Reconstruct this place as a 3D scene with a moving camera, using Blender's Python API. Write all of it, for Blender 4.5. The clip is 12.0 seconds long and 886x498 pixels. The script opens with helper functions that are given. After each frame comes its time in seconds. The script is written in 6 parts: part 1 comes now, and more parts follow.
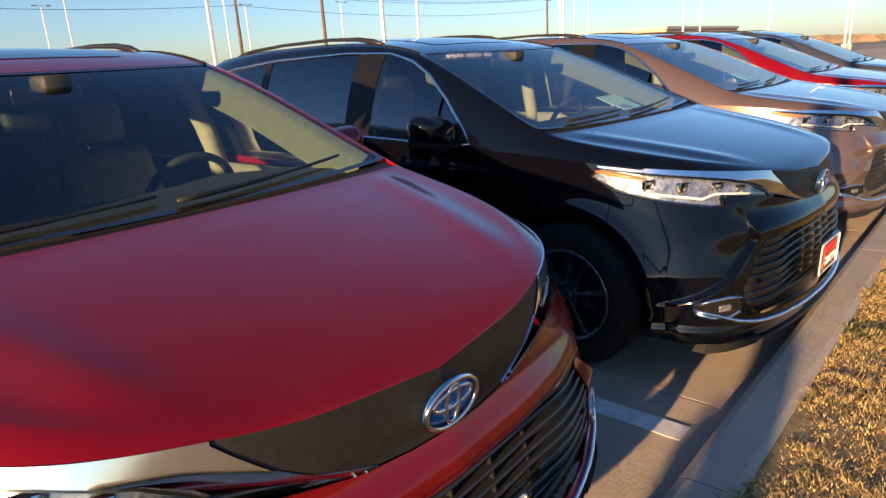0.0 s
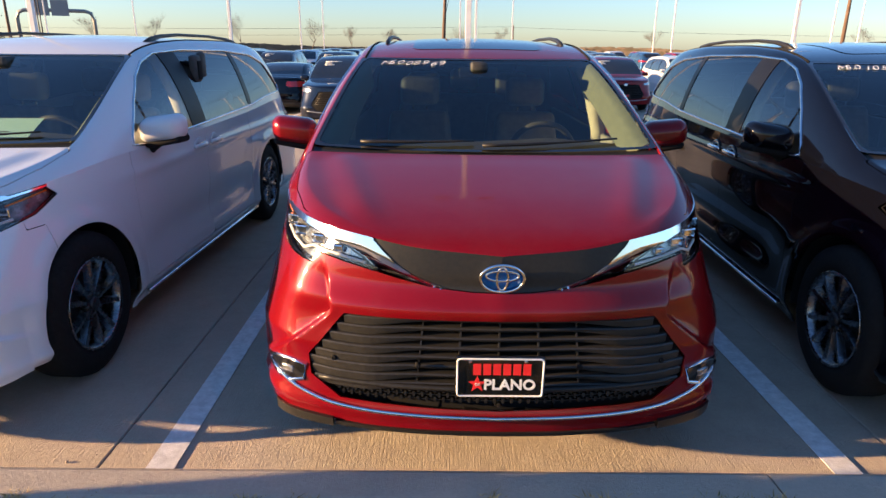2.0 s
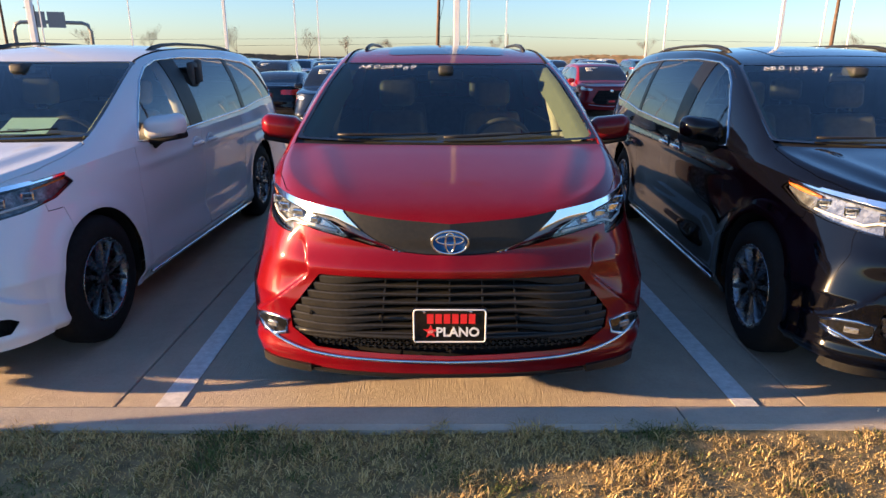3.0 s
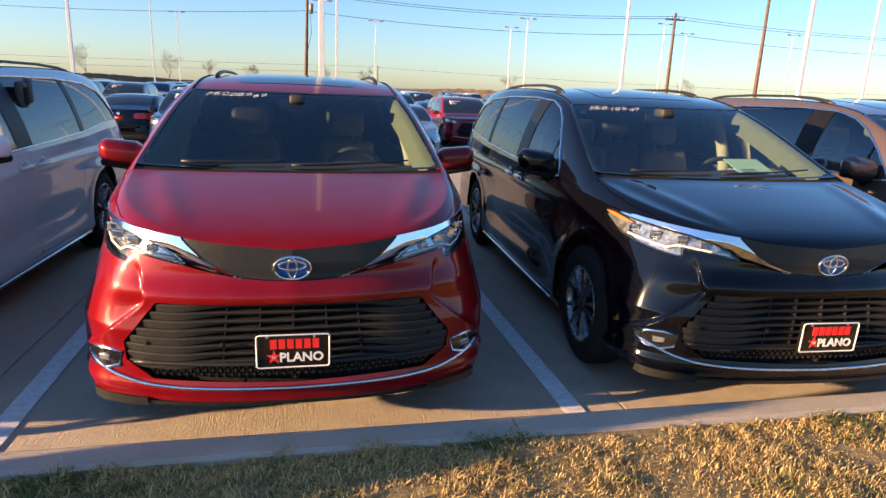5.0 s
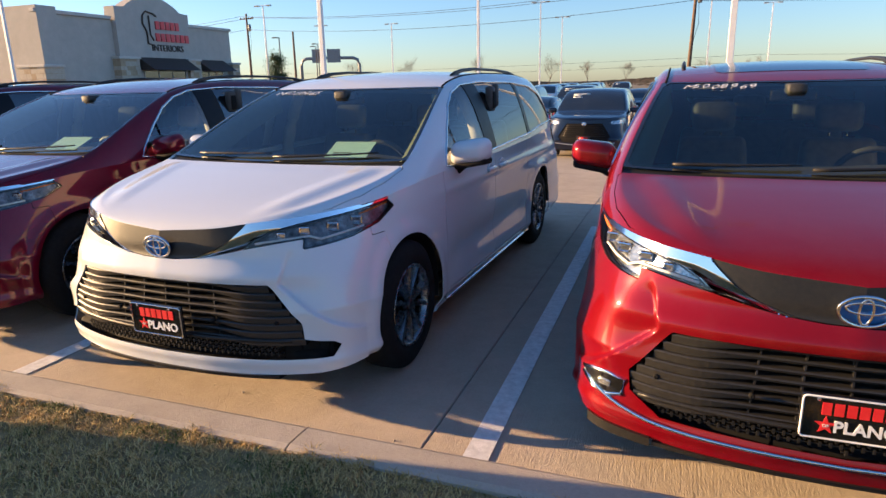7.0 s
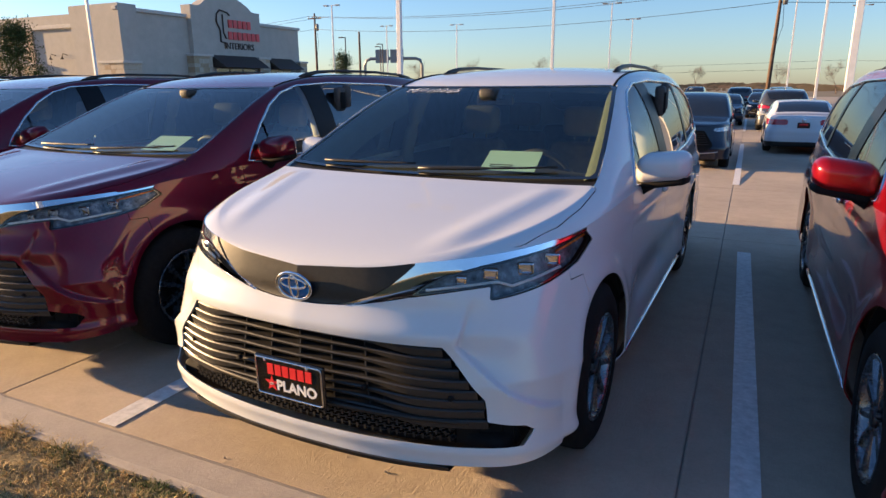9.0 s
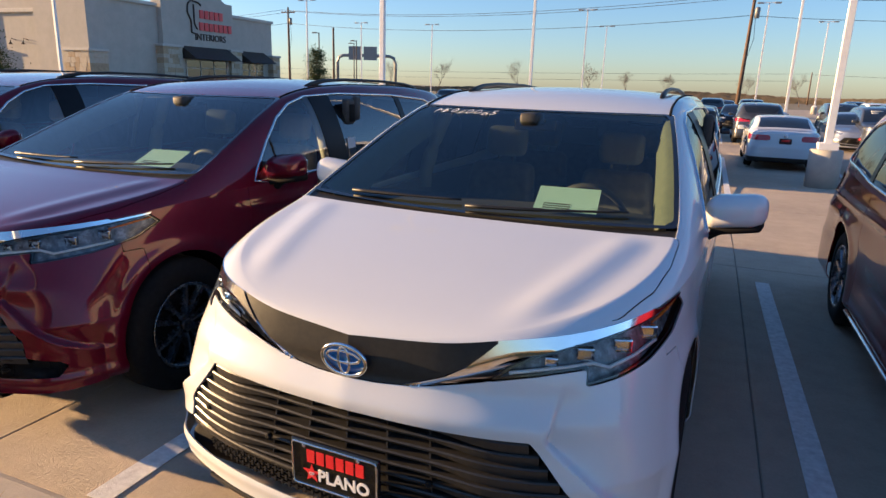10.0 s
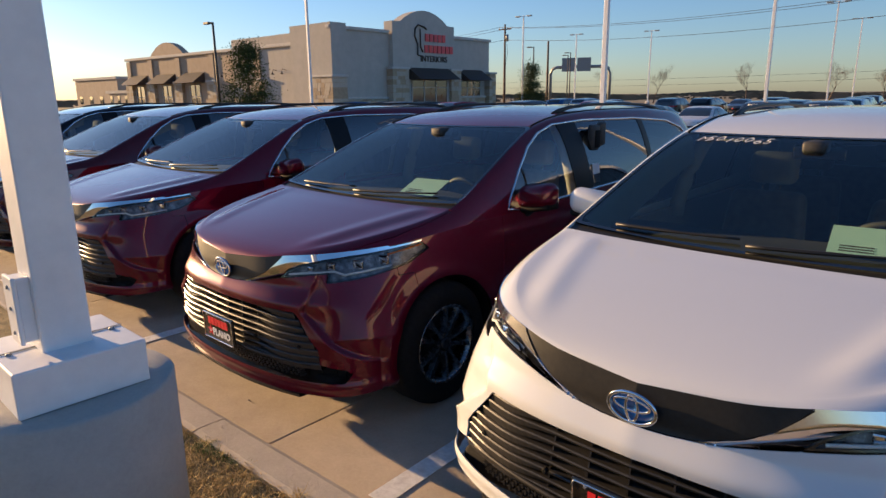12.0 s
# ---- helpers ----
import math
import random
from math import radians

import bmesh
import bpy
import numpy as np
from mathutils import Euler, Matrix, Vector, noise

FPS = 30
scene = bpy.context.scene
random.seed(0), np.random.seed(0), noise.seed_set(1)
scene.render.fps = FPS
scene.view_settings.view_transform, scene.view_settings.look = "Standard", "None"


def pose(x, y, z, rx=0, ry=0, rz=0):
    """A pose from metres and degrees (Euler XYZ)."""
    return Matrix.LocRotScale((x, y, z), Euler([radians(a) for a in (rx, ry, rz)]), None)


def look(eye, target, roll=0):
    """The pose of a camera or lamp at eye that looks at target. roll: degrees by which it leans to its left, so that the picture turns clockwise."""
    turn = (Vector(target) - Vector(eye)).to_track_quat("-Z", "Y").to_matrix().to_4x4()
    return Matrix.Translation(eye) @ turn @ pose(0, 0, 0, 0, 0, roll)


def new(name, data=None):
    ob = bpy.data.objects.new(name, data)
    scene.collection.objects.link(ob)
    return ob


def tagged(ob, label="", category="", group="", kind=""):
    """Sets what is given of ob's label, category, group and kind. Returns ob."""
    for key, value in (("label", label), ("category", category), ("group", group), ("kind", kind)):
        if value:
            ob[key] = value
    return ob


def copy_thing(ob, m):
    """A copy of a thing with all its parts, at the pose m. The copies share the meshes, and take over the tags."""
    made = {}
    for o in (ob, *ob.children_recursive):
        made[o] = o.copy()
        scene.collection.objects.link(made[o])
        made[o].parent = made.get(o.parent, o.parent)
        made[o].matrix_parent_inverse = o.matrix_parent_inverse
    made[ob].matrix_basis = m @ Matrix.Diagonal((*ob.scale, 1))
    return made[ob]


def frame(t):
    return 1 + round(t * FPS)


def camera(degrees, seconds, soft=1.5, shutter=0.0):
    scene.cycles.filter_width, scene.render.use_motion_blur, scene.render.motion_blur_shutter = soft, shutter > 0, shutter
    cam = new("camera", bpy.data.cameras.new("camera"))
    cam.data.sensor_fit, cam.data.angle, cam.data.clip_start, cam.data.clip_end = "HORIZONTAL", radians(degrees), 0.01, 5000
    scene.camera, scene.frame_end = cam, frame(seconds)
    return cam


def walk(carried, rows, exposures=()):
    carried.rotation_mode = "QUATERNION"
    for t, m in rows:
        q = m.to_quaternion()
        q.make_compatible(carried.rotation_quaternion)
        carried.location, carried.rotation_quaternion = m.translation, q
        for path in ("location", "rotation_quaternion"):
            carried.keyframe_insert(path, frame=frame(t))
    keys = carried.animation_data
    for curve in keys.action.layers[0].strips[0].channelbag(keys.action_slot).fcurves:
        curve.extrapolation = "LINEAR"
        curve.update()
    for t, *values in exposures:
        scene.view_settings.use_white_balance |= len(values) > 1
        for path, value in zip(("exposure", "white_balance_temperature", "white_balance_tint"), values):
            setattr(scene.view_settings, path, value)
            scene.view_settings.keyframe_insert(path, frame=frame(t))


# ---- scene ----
cam = camera(69.9, 12.0)
PATH = [
    (0, (-0.847, -0.777, 1.507), (0.571, 0.514, 0.938), -3.5),
    (0.5, (-0.718, -1.22, 1.671), (0.266, 0.397, 1.027), -1.7),
    (1, (-0.411, -1.44, 1.677), (0.169, 0.371, 1.058), -0.1),
    (1.5, (-0.254, -1.74, 1.617), (-0.078, 0.158, 1.013), 1.1),
    (2, (-0.219, -2.111, 1.621), (-0.212, -0.205, 1.014), 0.6),
    (2.5, (-0.192, -2.373, 1.602), (-0.188, -0.467, 0.997), 0.4),
    (3, (-0.05, -2.593, 1.6), (-0.035, -0.68, 1.018), 0.2),
    (3.5, (0.151, -2.756, 1.621), (0.397, -0.848, 1.075), 1.5),
    (3.7, (0.187, -2.796, 1.624), (0.608, -0.912, 1.1), 2.4),
    (5.3, (-0.017, -2.671, 1.606), (0.382, -0.771, 1.127), 2.4),
    (5.5, (-0.101, -2.638, 1.6), (0.168, -0.716, 1.115), 1.8),
    (6, (-0.328, -2.534, 1.607), (-0.415, -0.601, 1.103), 0.4),
    (6.5, (-0.48, -2.449, 1.58), (-0.896, -0.558, 1.077), -0.8),
    (7, (-0.604, -2.263, 1.577), (-1.277, -0.448, 1.072), -1.2),
    (7.5, (-0.693, -2.145, 1.524), (-1.53, -0.392, 1.049), -1.6),
    (7.7, (-0.724, -2.083, 1.502), (-1.612, -0.352, 1.037), -2.0),
    (9.3, (-1.672, -1.667, 1.603), (-2.477, 0.093, 1.097), 0.4),
    (9.5, (-1.776, -1.619, 1.641), (-2.568, 0.146, 1.131), 1.0),
    (10, (-1.987, -1.503, 1.668), (-2.721, 0.289, 1.169), 1.8),
    (10.5, (-2.044, -1.472, 1.706), (-2.784, 0.32, 1.214), 1.8),
    (10.9, (-2.148, -1.544, 1.751), (-3.09, 0.15, 1.26), 0.7),
    (11, (-2.144, -1.566, 1.76), (-3.155, 0.089, 1.272), 0.5),
    (11.5, (-2.2, -1.619, 1.768), (-3.426, -0.115, 1.286), -0.5),
    (12, (-2.209, -1.653, 1.776), (-3.489, -0.191, 1.305), -0.6),
]
walk(cam, [(t, look(eye, target, roll)) for t, eye, target, roll in PATH], [(0, 1.65, 4750, 18), (0.7, 1.95, 4750, 18), (2.0, 2.12, 4750, 18), (6.5, 2.08, 4750, 17), (7.5, 1.92, 4750, 17), (9.5, 1.85, 4750, 17), (11, 1.68, 4750, 17), (12, 1.42, 4750, 17)])


# ---- world, sun ----
SUN_AZ, SUN_EL = 8.0, 9.2          # light travels towards +x, a little towards +y
world = bpy.data.worlds.new("world")
scene.world = world
world.use_nodes = True
wn, wl = world.node_tree.nodes, world.node_tree.links
sky = wn.new("ShaderNodeTexSky")
sky.sky_type = "NISHITA"
sky.sun_disc = False
sky.sun_elevation = radians(SUN_EL)
sky.sun_rotation = radians(270 - SUN_AZ)
sky.air_density, sky.dust_density, sky.ozone_density = 1.0, 0.4, 1.4
wn["Background"].inputs[1].default_value = 0.05
wl.new(sky.outputs[0], wn["Background"].inputs[0])
sun = new("sun", bpy.data.lights.new("sun", "SUN"))
sun.data.energy, sun.data.angle, sun.data.color = 5.0, radians(0.6), (1.0, 0.54, 0.16)
ce = math.cos(radians(SUN_EL))
to_sun = Vector((-math.cos(radians(SUN_AZ)) * ce, -math.sin(radians(SUN_AZ)) * ce, math.sin(radians(SUN_EL))))
sun.matrix_world = look(to_sun * 50, (0, 0, 0))


# ---- materials ----
def nodes_of(name):
    m = bpy.data.materials.new(name)
    m.use_nodes = True
    n, l = m.node_tree.nodes, m.node_tree.links
    return m, n, l, n["Principled BSDF"]


def ramp(n, l, fac, stops):
    r = n.new("ShaderNodeValToRGB")
    while len(r.color_ramp.elements) < len(stops):
        r.color_ramp.elements.new(0.5)
    for e, (p, c) in zip(r.color_ramp.elements, stops):
        e.position, e.color = p, (*c, 1)
    l.new(fac, r.inputs[0])
    return r.outputs[0]


def noise_of(n, l, scale, detail=4, rough=0.6, coord="Object", stretch=None):
    t = n.new("ShaderNodeTexCoord")
    x = n.new("ShaderNodeTexNoise")
    x.inputs["Scale"].default_value, x.inputs["Detail"].default_value, x.inputs["Roughness"].default_value = scale, detail, rough
    src = t.outputs[coord]
    if stretch:
        mp = n.new("ShaderNodeMapping")
        mp.inputs["Scale"].default_value = stretch
        l.new(src, mp.inputs[0])
        src = mp.outputs[0]
    l.new(src, x.inputs["Vector"])
    return x.outputs["Fac"]


def bump(n, l, b, height, strength, dist=0.01):
    k = n.new("ShaderNodeBump")
    k.inputs["Strength"].default_value, k.inputs["Distance"].default_value = strength, dist
    l.new(height, k.inputs["Height"])
    l.new(k.outputs[0], b.inputs["Normal"])


def paint(name, dark, light, metallic=0.35, rough=0.32, film=0.03, coat_ior=1.5, haze=0.03):
    """Clear-coated car paint with flake and a thin film of dust."""
    m, n, l, b = nodes_of(name)
    flake = noise_of(n, l, 900, 2)
    c = ramp(n, l, flake, [(0.3, dark), (0.75, light)])
    dust = noise_of(n, l, 3.5, 6, 0.7)
    mixn = n.new("ShaderNodeMix")
    mixn.data_type = "RGBA"
    f = n.new("ShaderNodeMapRange")
    f.inputs["From Min"].default_value, f.inputs["From Max"].default_value, f.inputs["To Max"].default_value = 0.45, 0.85, film
    l.new(dust, f.inputs["Value"])
    l.new(f.outputs[0], mixn.inputs["Factor"])
    l.new(c, mixn.inputs["A"])
    mixn.inputs["B"].default_value = (0.42, 0.38, 0.33, 1)
    l.new(mixn.outputs["Result"], b.inputs["Base Color"])
    b.inputs["Metallic"].default_value, b.inputs["Roughness"].default_value = metallic, rough
    b.inputs["Specular IOR Level"].default_value = 0.04
    b.inputs["Coat Weight"].default_value, b.inputs["Coat IOR"].default_value = 1.0, coat_ior
    cr = n.new("ShaderNodeMapRange")
    cr.inputs["To Min"].default_value, cr.inputs["To Max"].default_value = haze * 0.3, haze
    l.new(dust, cr.inputs["Value"])
    l.new(cr.outputs[0], b.inputs["Coat Roughness"])
    return m


def plain(name, c1, c2=None, rough=0.5, metallic=0.0, scale=30, bumpy=0.0, spec=0.5, coat=0.0):
    m, n, l, b = nodes_of(name)
    c2 = c2 or tuple(min(1, v * 1.25 + 0.004) for v in c1)
    f = noise_of(n, l, scale, 5, 0.65)
    l.new(ramp(n, l, f, [(0.3, c1), (0.7, c2)]), b.inputs["Base Color"])
    r = n.new("ShaderNodeMapRange")
    r.inputs["To Min"].default_value, r.inputs["To Max"].default_value = max(0.0, rough - 0.08), min(1, rough + 0.1)
    l.new(f, r.inputs["Value"])
    l.new(r.outputs[0], b.inputs["Roughness"])
    b.inputs["Metallic"].default_value, b.inputs["Specular IOR Level"].default_value = metallic, spec
    b.inputs["Coat Weight"].default_value = coat
    if bumpy:
        bump(n, l, b, noise_of(n, l, scale * 6, 4), bumpy)
    return m


def glass(name, tint, ior=1.5):
    """A pane: see-through with a tint, and a Fresnel gloss."""
    m, n, l, b = nodes_of(name)
    tr, gl, mx, fr = (n.new("ShaderNode" + k) for k in ("BsdfTransparent", "BsdfGlossy", "MixShader", "Fresnel"))
    tr.inputs[0].default_value = (*tint, 1)
    gl.inputs["Roughness"].default_value = 0.015
    fr.inputs[0].default_value = ior
    l.new(fr.outputs[0], mx.inputs[0])
    l.new(tr.outputs[0], mx.inputs[1])
    l.new(gl.outputs[0], mx.inputs[2])
    l.new(mx.outputs[0], n["Material Output"].inputs[0])
    return m


RED = paint("red_paint", (0.118, 0.0006, 0.0020), (0.215, 0.002, 0.0045), 0.15, haze=0.10, coat_ior=1.43)
MAROON = paint("maroon_paint", (0.070, 0.001, 0.010), (0.145, 0.003, 0.020), 0.3, film=.012, coat_ior=1.44)
WHITE = paint("white_paint", (0.60, 0.622, 0.655), (0.67, 0.69, 0.72), 0.0, 0.4, haze=0.015)
BLACK = paint("black_paint", (0.0010, 0.0012, 0.0030), (0.003, 0.0036, 0.008), 0.0, 0.12, 0.001, 1.42)
BRONZE = paint("bronze_paint", (0.11, 0.075, 0.065), (0.24, 0.18, 0.16), 0.6)
SILVER = paint("silver_paint", (0.34, 0.36, 0.39), (0.52, 0.54, 0.57), 0.7)
GREY = paint("grey_paint", (0.055, 0.06, 0.068), (0.12, 0.125, 0.135), 0.6)
NAVY = paint("navy_paint", (0.004, 0.007, 0.019), (0.009, 0.014, 0.036), 0.25, 0.3, 0.01)
BLUE = paint("blue_paint", (0.02, 0.06, 0.16), (0.05, 0.12, 0.27), 0.5)
CHROME = plain("chrome", (0.75, 0.76, 0.78), (0.86, 0.87, 0.89), 0.09, 1.0, 8)
SPOKE = plain("machined_grey_spoke", (0.13, 0.135, 0.145), (0.27, 0.275, 0.29), 0.26, 1.0, 25)
WHEEL_GREY = plain("wheel_grey", (0.03, 0.03, 0.033), (0.05, 0.05, 0.055), 0.38, 0.6, 30)
SATIN = plain("satin_black_plastic", (0.012, 0.012, 0.012), (0.021, 0.020, 0.019), 0.42, 0.0, 60, 0.05, 0.35)
GRILLE_BLACK = plain("grille_plastic", (0.020, 0.0195, 0.019), (0.032, 0.031, 0.029), 0.36, 0.0, 60, 0.04, 0.42)
GLOSS_BLACK = plain("gloss_black", (0.006, 0.006, 0.007), (0.012, 0.012, 0.013), 0.12, 0, 15, coat=0.6)
RUBBER = plain("tyre_rubber", (0.007, 0.007, 0.008), (0.016, 0.016, 0.016), 0.8, 0, 40, 0.15, 0.15)
MATT_BLACK = plain("matt_black", (0.006, 0.006, 0.007), (0.011, 0.011, 0.011), 0.85, spec=0.2)
PILLAR_BLACK = plain("pillar_black", (0.005, 0.005, 0.006), (0.009, 0.009, 0.010), 0.35, 0, 15, spec=0.2)
SEAT = plain("grey_seat_leather", (0.11, 0.11, 0.104), (0.17, 0.167, 0.155), 0.55, 0, 25, 0.08)
CREAM = plain("cream_trim", (0.22, 0.215, 0.175), (0.28, 0.27, 0.22), 0.7, 0, 25, 0.05)
PILLAR_TRIM = plain("pillar_fabric", (0.055, 0.066, 0.046), (0.08, 0.092, 0.066), 0.8, 0, 25, 0.05)
DASH = plain("dash_plastic", (0.022, 0.023, 0.025), (0.035, 0.036, 0.038), 0.65, 0, 60, 0.1)
WS_GLASS = glass("windscreen_glass", (0.72, 0.90, 0.82), 1.75)
SIDE_GLASS = glass("front_side_glass", (0.80, 0.91, 0.92), 2.5)
PRIVACY = glass("privacy_glass", (0.22, 0.25, 0.28), 2.7)
PRIVACY_DARK = plain("dark_car_glass", (0.012, 0.015, 0.018), (0.02, 0.024, 0.028), 0.04, 0, 3, coat=1.0)
LAMP_GLASS = plain("silvered_lamp", (0.10, 0.105, 0.12), (0.50, 0.52, 0.55), 0.16, 0.7, 32, coat=1.0)
PLATE_DARK = plain("dark_plate", (0.03, 0.01, 0.01), None, 0.4)
LENS = glass("lamp_lens", (0.93, 0.95, 0.96), 1.28)
SMOKED = plain("smoked_reflector", (0.012, 0.014, 0.018), (0.24, 0.26, 0.30), 0.25, 0.1, 26)
AMBER = plain("amber_reflector", (0.60, 0.13, 0.008), (0.80, 0.22, 0.015), 0.25, 0, 60)
REDLENS = plain("red_lamp_lens", (0.30, 0.004, 0.006), (0.45, 0.01, 0.012), 0.15, 0, 30, coat=1)
MAROON_DARK = paint("dark_red_paint", (0.05, 0.003, 0.006), (0.11, 0.006, 0.012), 0.4)
PAPER = plain("paper", (0.42, 0.66, 0.70), (0.50, 0.74, 0.78), 0.8, 0, 12)
INK = plain("dark_ink", (0.05, 0.06, 0.06), None, 0.8)
MARKER = plain("white_marker", (0.80, 0.82, 0.80), (0.92, 0.92, 0.92), 0.9, 0, 200)
PLATE_RED = plain("plate_red", (0.62, 0.015, 0.012), (0.75, 0.03, 0.02), 0.4)
PLATE_WHITE = plain("plate_white", (0.72, 0.72, 0.72), (0.84, 0.84, 0.84), 0.45)
EMBLEM_BLUE = plain("emblem_blue", (0.012, 0.075, 0.26), (0.025, 0.12, 0.38), 0.2, 0.0, 20, coat=.6)
PLASTIC_GREY = plain("grey_lock_box", (0.03, 0.03, 0.03), (0.07, 0.065, 0.06), 0.6)
WHITE_METAL = plain("white_painted_steel", (0.68, 0.69, 0.70), (0.80, 0.80, 0.80), 0.45, 0, 6, 0.03)
WOOD_POLE = plain("weathered_pole_wood", (0.07, 0.045, 0.03), (0.16, 0.105, 0.07), 0.9, 0, 3, 0.3)
STEEL = plain("galvanised_steel", (0.20, 0.21, 0.22), (0.32, 0.33, 0.34), 0.55, 0.5, 10)
WIRE = plain("black_cable", (0.02, 0.02, 0.02), None, 0.7)
STUCCO = plain("grey_beige_stucco", (0.40, 0.38, 0.34), (0.47, 0.445, 0.40), 0.95, 0, 1.2, 0.2)
TAN = plain("tan_stucco", (0.36, 0.29, 0.21), (0.43, 0.35, 0.26), 0.95, 0, 1.2, 0.2)
TRIM = plain("pale_cornice", (0.48, 0.46, 0.42), (0.56, 0.54, 0.50), 0.9, 0, 3)
AWNING = plain("dark_awning_metal", (0.035, 0.028, 0.024), (0.07, 0.055, 0.045), 0.6, 0.3, 4)
WINDOW_DARK = plain("dark_window", (0.03, 0.035, 0.04), (0.05, 0.055, 0.06), 0.08, 0, 2, coat=1)
SIGN_RED = plain("sign_red", (0.55, 0.05, 0.06), (0.68, 0.10, 0.10), 0.5)
BARK = plain("bark", (0.07, 0.05, 0.035), (0.14, 0.10, 0.075), 0.95, 0, 12, 0.4)


def concrete_material(name, c1, c2, groove=0.0):
    """Broom-finished concrete: fine grain, stains, drag lines across the stalls."""
    m, n, l, b = nodes_of(name)
    big = noise_of(n, l, 0.55, 5, 0.6)
    small = noise_of(n, l, 55, 6, 0.75)
    spots = noise_of(n, l, 6, 4, 0.7)
    add = n.new("ShaderNodeMath")
    add.operation = "MULTIPLY_ADD"
    add.inputs[1].default_value = 0.35
    l.new(small, add.inputs[0])
    mul = n.new("ShaderNodeMath")
    mul.operation = "MULTIPLY_ADD"
    mul.inputs[1].default_value = 0.35
    l.new(spots, mul.inputs[0])
    s2 = n.new("ShaderNodeMath")
    s2.operation = "MULTIPLY"
    s2.inputs[1].default_value = 0.45
    l.new(big, s2.inputs[0])
    l.new(s2.outputs[0], mul.inputs[2])
    l.new(mul.outputs[0], add.inputs[2])
    l.new(ramp(n, l, add.outputs[0], [(0.36, c1), (0.72, c2)]), b.inputs["Base Color"])
    b.inputs["Roughness"].default_value = 0.85
    b.inputs["Specular IOR Level"].default_value = 0.3
    broom = noise_of(n, l, 9, 4, 0.8, "Object", (14, 0.5, 1) if groove else None)
    h = n.new("ShaderNodeMath")
    h.operation = "MULTIPLY_ADD"
    h.inputs[1].default_value = groove
    l.new(broom, h.inputs[0])
    l.new(small, h.inputs[2])
    bump(n, l, b, h.outputs[0], 0.5, 0.008)
    return m


CONCRETE = concrete_material("broomed_concrete", (0.325, 0.272, 0.205), (0.50, 0.428, 0.33), 1.7)
KERB_MAT = concrete_material("kerb_concrete", (0.33, 0.285, 0.225), (0.49, 0.435, 0.35))
BASE_MAT = concrete_material("pole_base_concrete", (0.32, 0.31, 0.29), (0.44, 0.43, 0.40))
JOINT = plain("joint_filler", (0.22, 0.20, 0.17), None, 0.9)
LINE = plain("worn_white_line_paint", (0.58, 0.57, 0.55), (0.86, 0.85, 0.83), 0.75, 0, 22, 0.3)


def random_tint(name, stops, rough=0.8, translucent=False):
    m, n, l, b = nodes_of(name)
    g = n.new("ShaderNodeNewGeometry")
    l.new(ramp(n, l, g.outputs["Random Per Island"], stops), b.inputs["Base Color"])
    b.inputs["Roughness"].default_value = rough
    b.inputs["Specular IOR Level"].default_value = 0.25
    return m


GRASS_BLADE = random_tint("winter_grass_blades", [(0.0, (0.21, 0.16, 0.045)), (0.2, (0.36, 0.26, 0.08)), (0.5, (0.56, 0.41, 0.145)), (0.8, (0.68, 0.52, 0.22)), (1.0, (0.38, 0.24, 0.095))])
GREEN_BLADE = random_tint("green_grass_blades", [(0.0, (0.05, 0.075, 0.016)), (0.5, (0.11, 0.135, 0.03)), (0.8, (0.21, 0.20, 0.06)), (1.0, (0.42, 0.34, 0.13))])
LEAF = random_tint("live_oak_leaf", [(0.0, (0.03, 0.05, 0.014)), (0.6, (0.06, 0.085, 0.022)), (1.0, (0.11, 0.11, 0.035))])
BRUSH = random_tint("dry_brush", [(0.0, (0.10, 0.085, 0.06)), (0.6, (0.16, 0.13, 0.09)), (1.0, (0.22, 0.16, 0.11))])
SOIL = plain("turf_soil", (0.13, 0.10, 0.042), (0.36, 0.275, 0.12), 0.95, 0, 14, 0.5)
FIELD = plain("dry_field", (0.13, 0.11, 0.07), (0.22, 0.18, 0.11), 0.95, 0, 0.02)
STONE_MATS = [plain("limestone", (0.32, 0.25, 0.16), (0.46, 0.37, 0.25), 0.9, 0, 5, 0.3), plain("pale_limestone", (0.42, 0.37, 0.29), (0.52, 0.47, 0.38), 0.9, 0, 5, 0.3)]


# ---- mesh helpers ----
def mesh_of(name, verts, faces, mat, smooth=True):
    me = bpy.data.meshes.new(name)
    me.from_pydata([tuple(v) for v in verts], [], [tuple(f) for f in faces])
    me.materials.append(mat)
    me.polygons.foreach_set("use_smooth", [smooth] * len(me.polygons))
    me.update()
    return me


def part(name, bm, mat, parent=None, label="", smooth=True):
    """One mesh object from a bmesh (or verts, faces) under a thing or a part."""
    if isinstance(bm, tuple):
        me = mesh_of(name, bm[0], bm[1], mat, smooth)
    else:
        me = bpy.data.meshes.new(name)
        bm.to_mesh(me)
        bm.free()
        me.materials.append(mat)
        me.polygons.foreach_set("use_smooth", [smooth] * len(me.polygons))
    ob = new(name, me)
    ob.parent = parent
    if label:
        ob["label"] = label
    return ob


def thing(name, label, category, group="", kind="", at=None):
    ob = new(name)
    ob.empty_display_size = 0.2
    if at is not None:
        ob.matrix_basis = at
    return tagged(ob, label, category, group, kind)


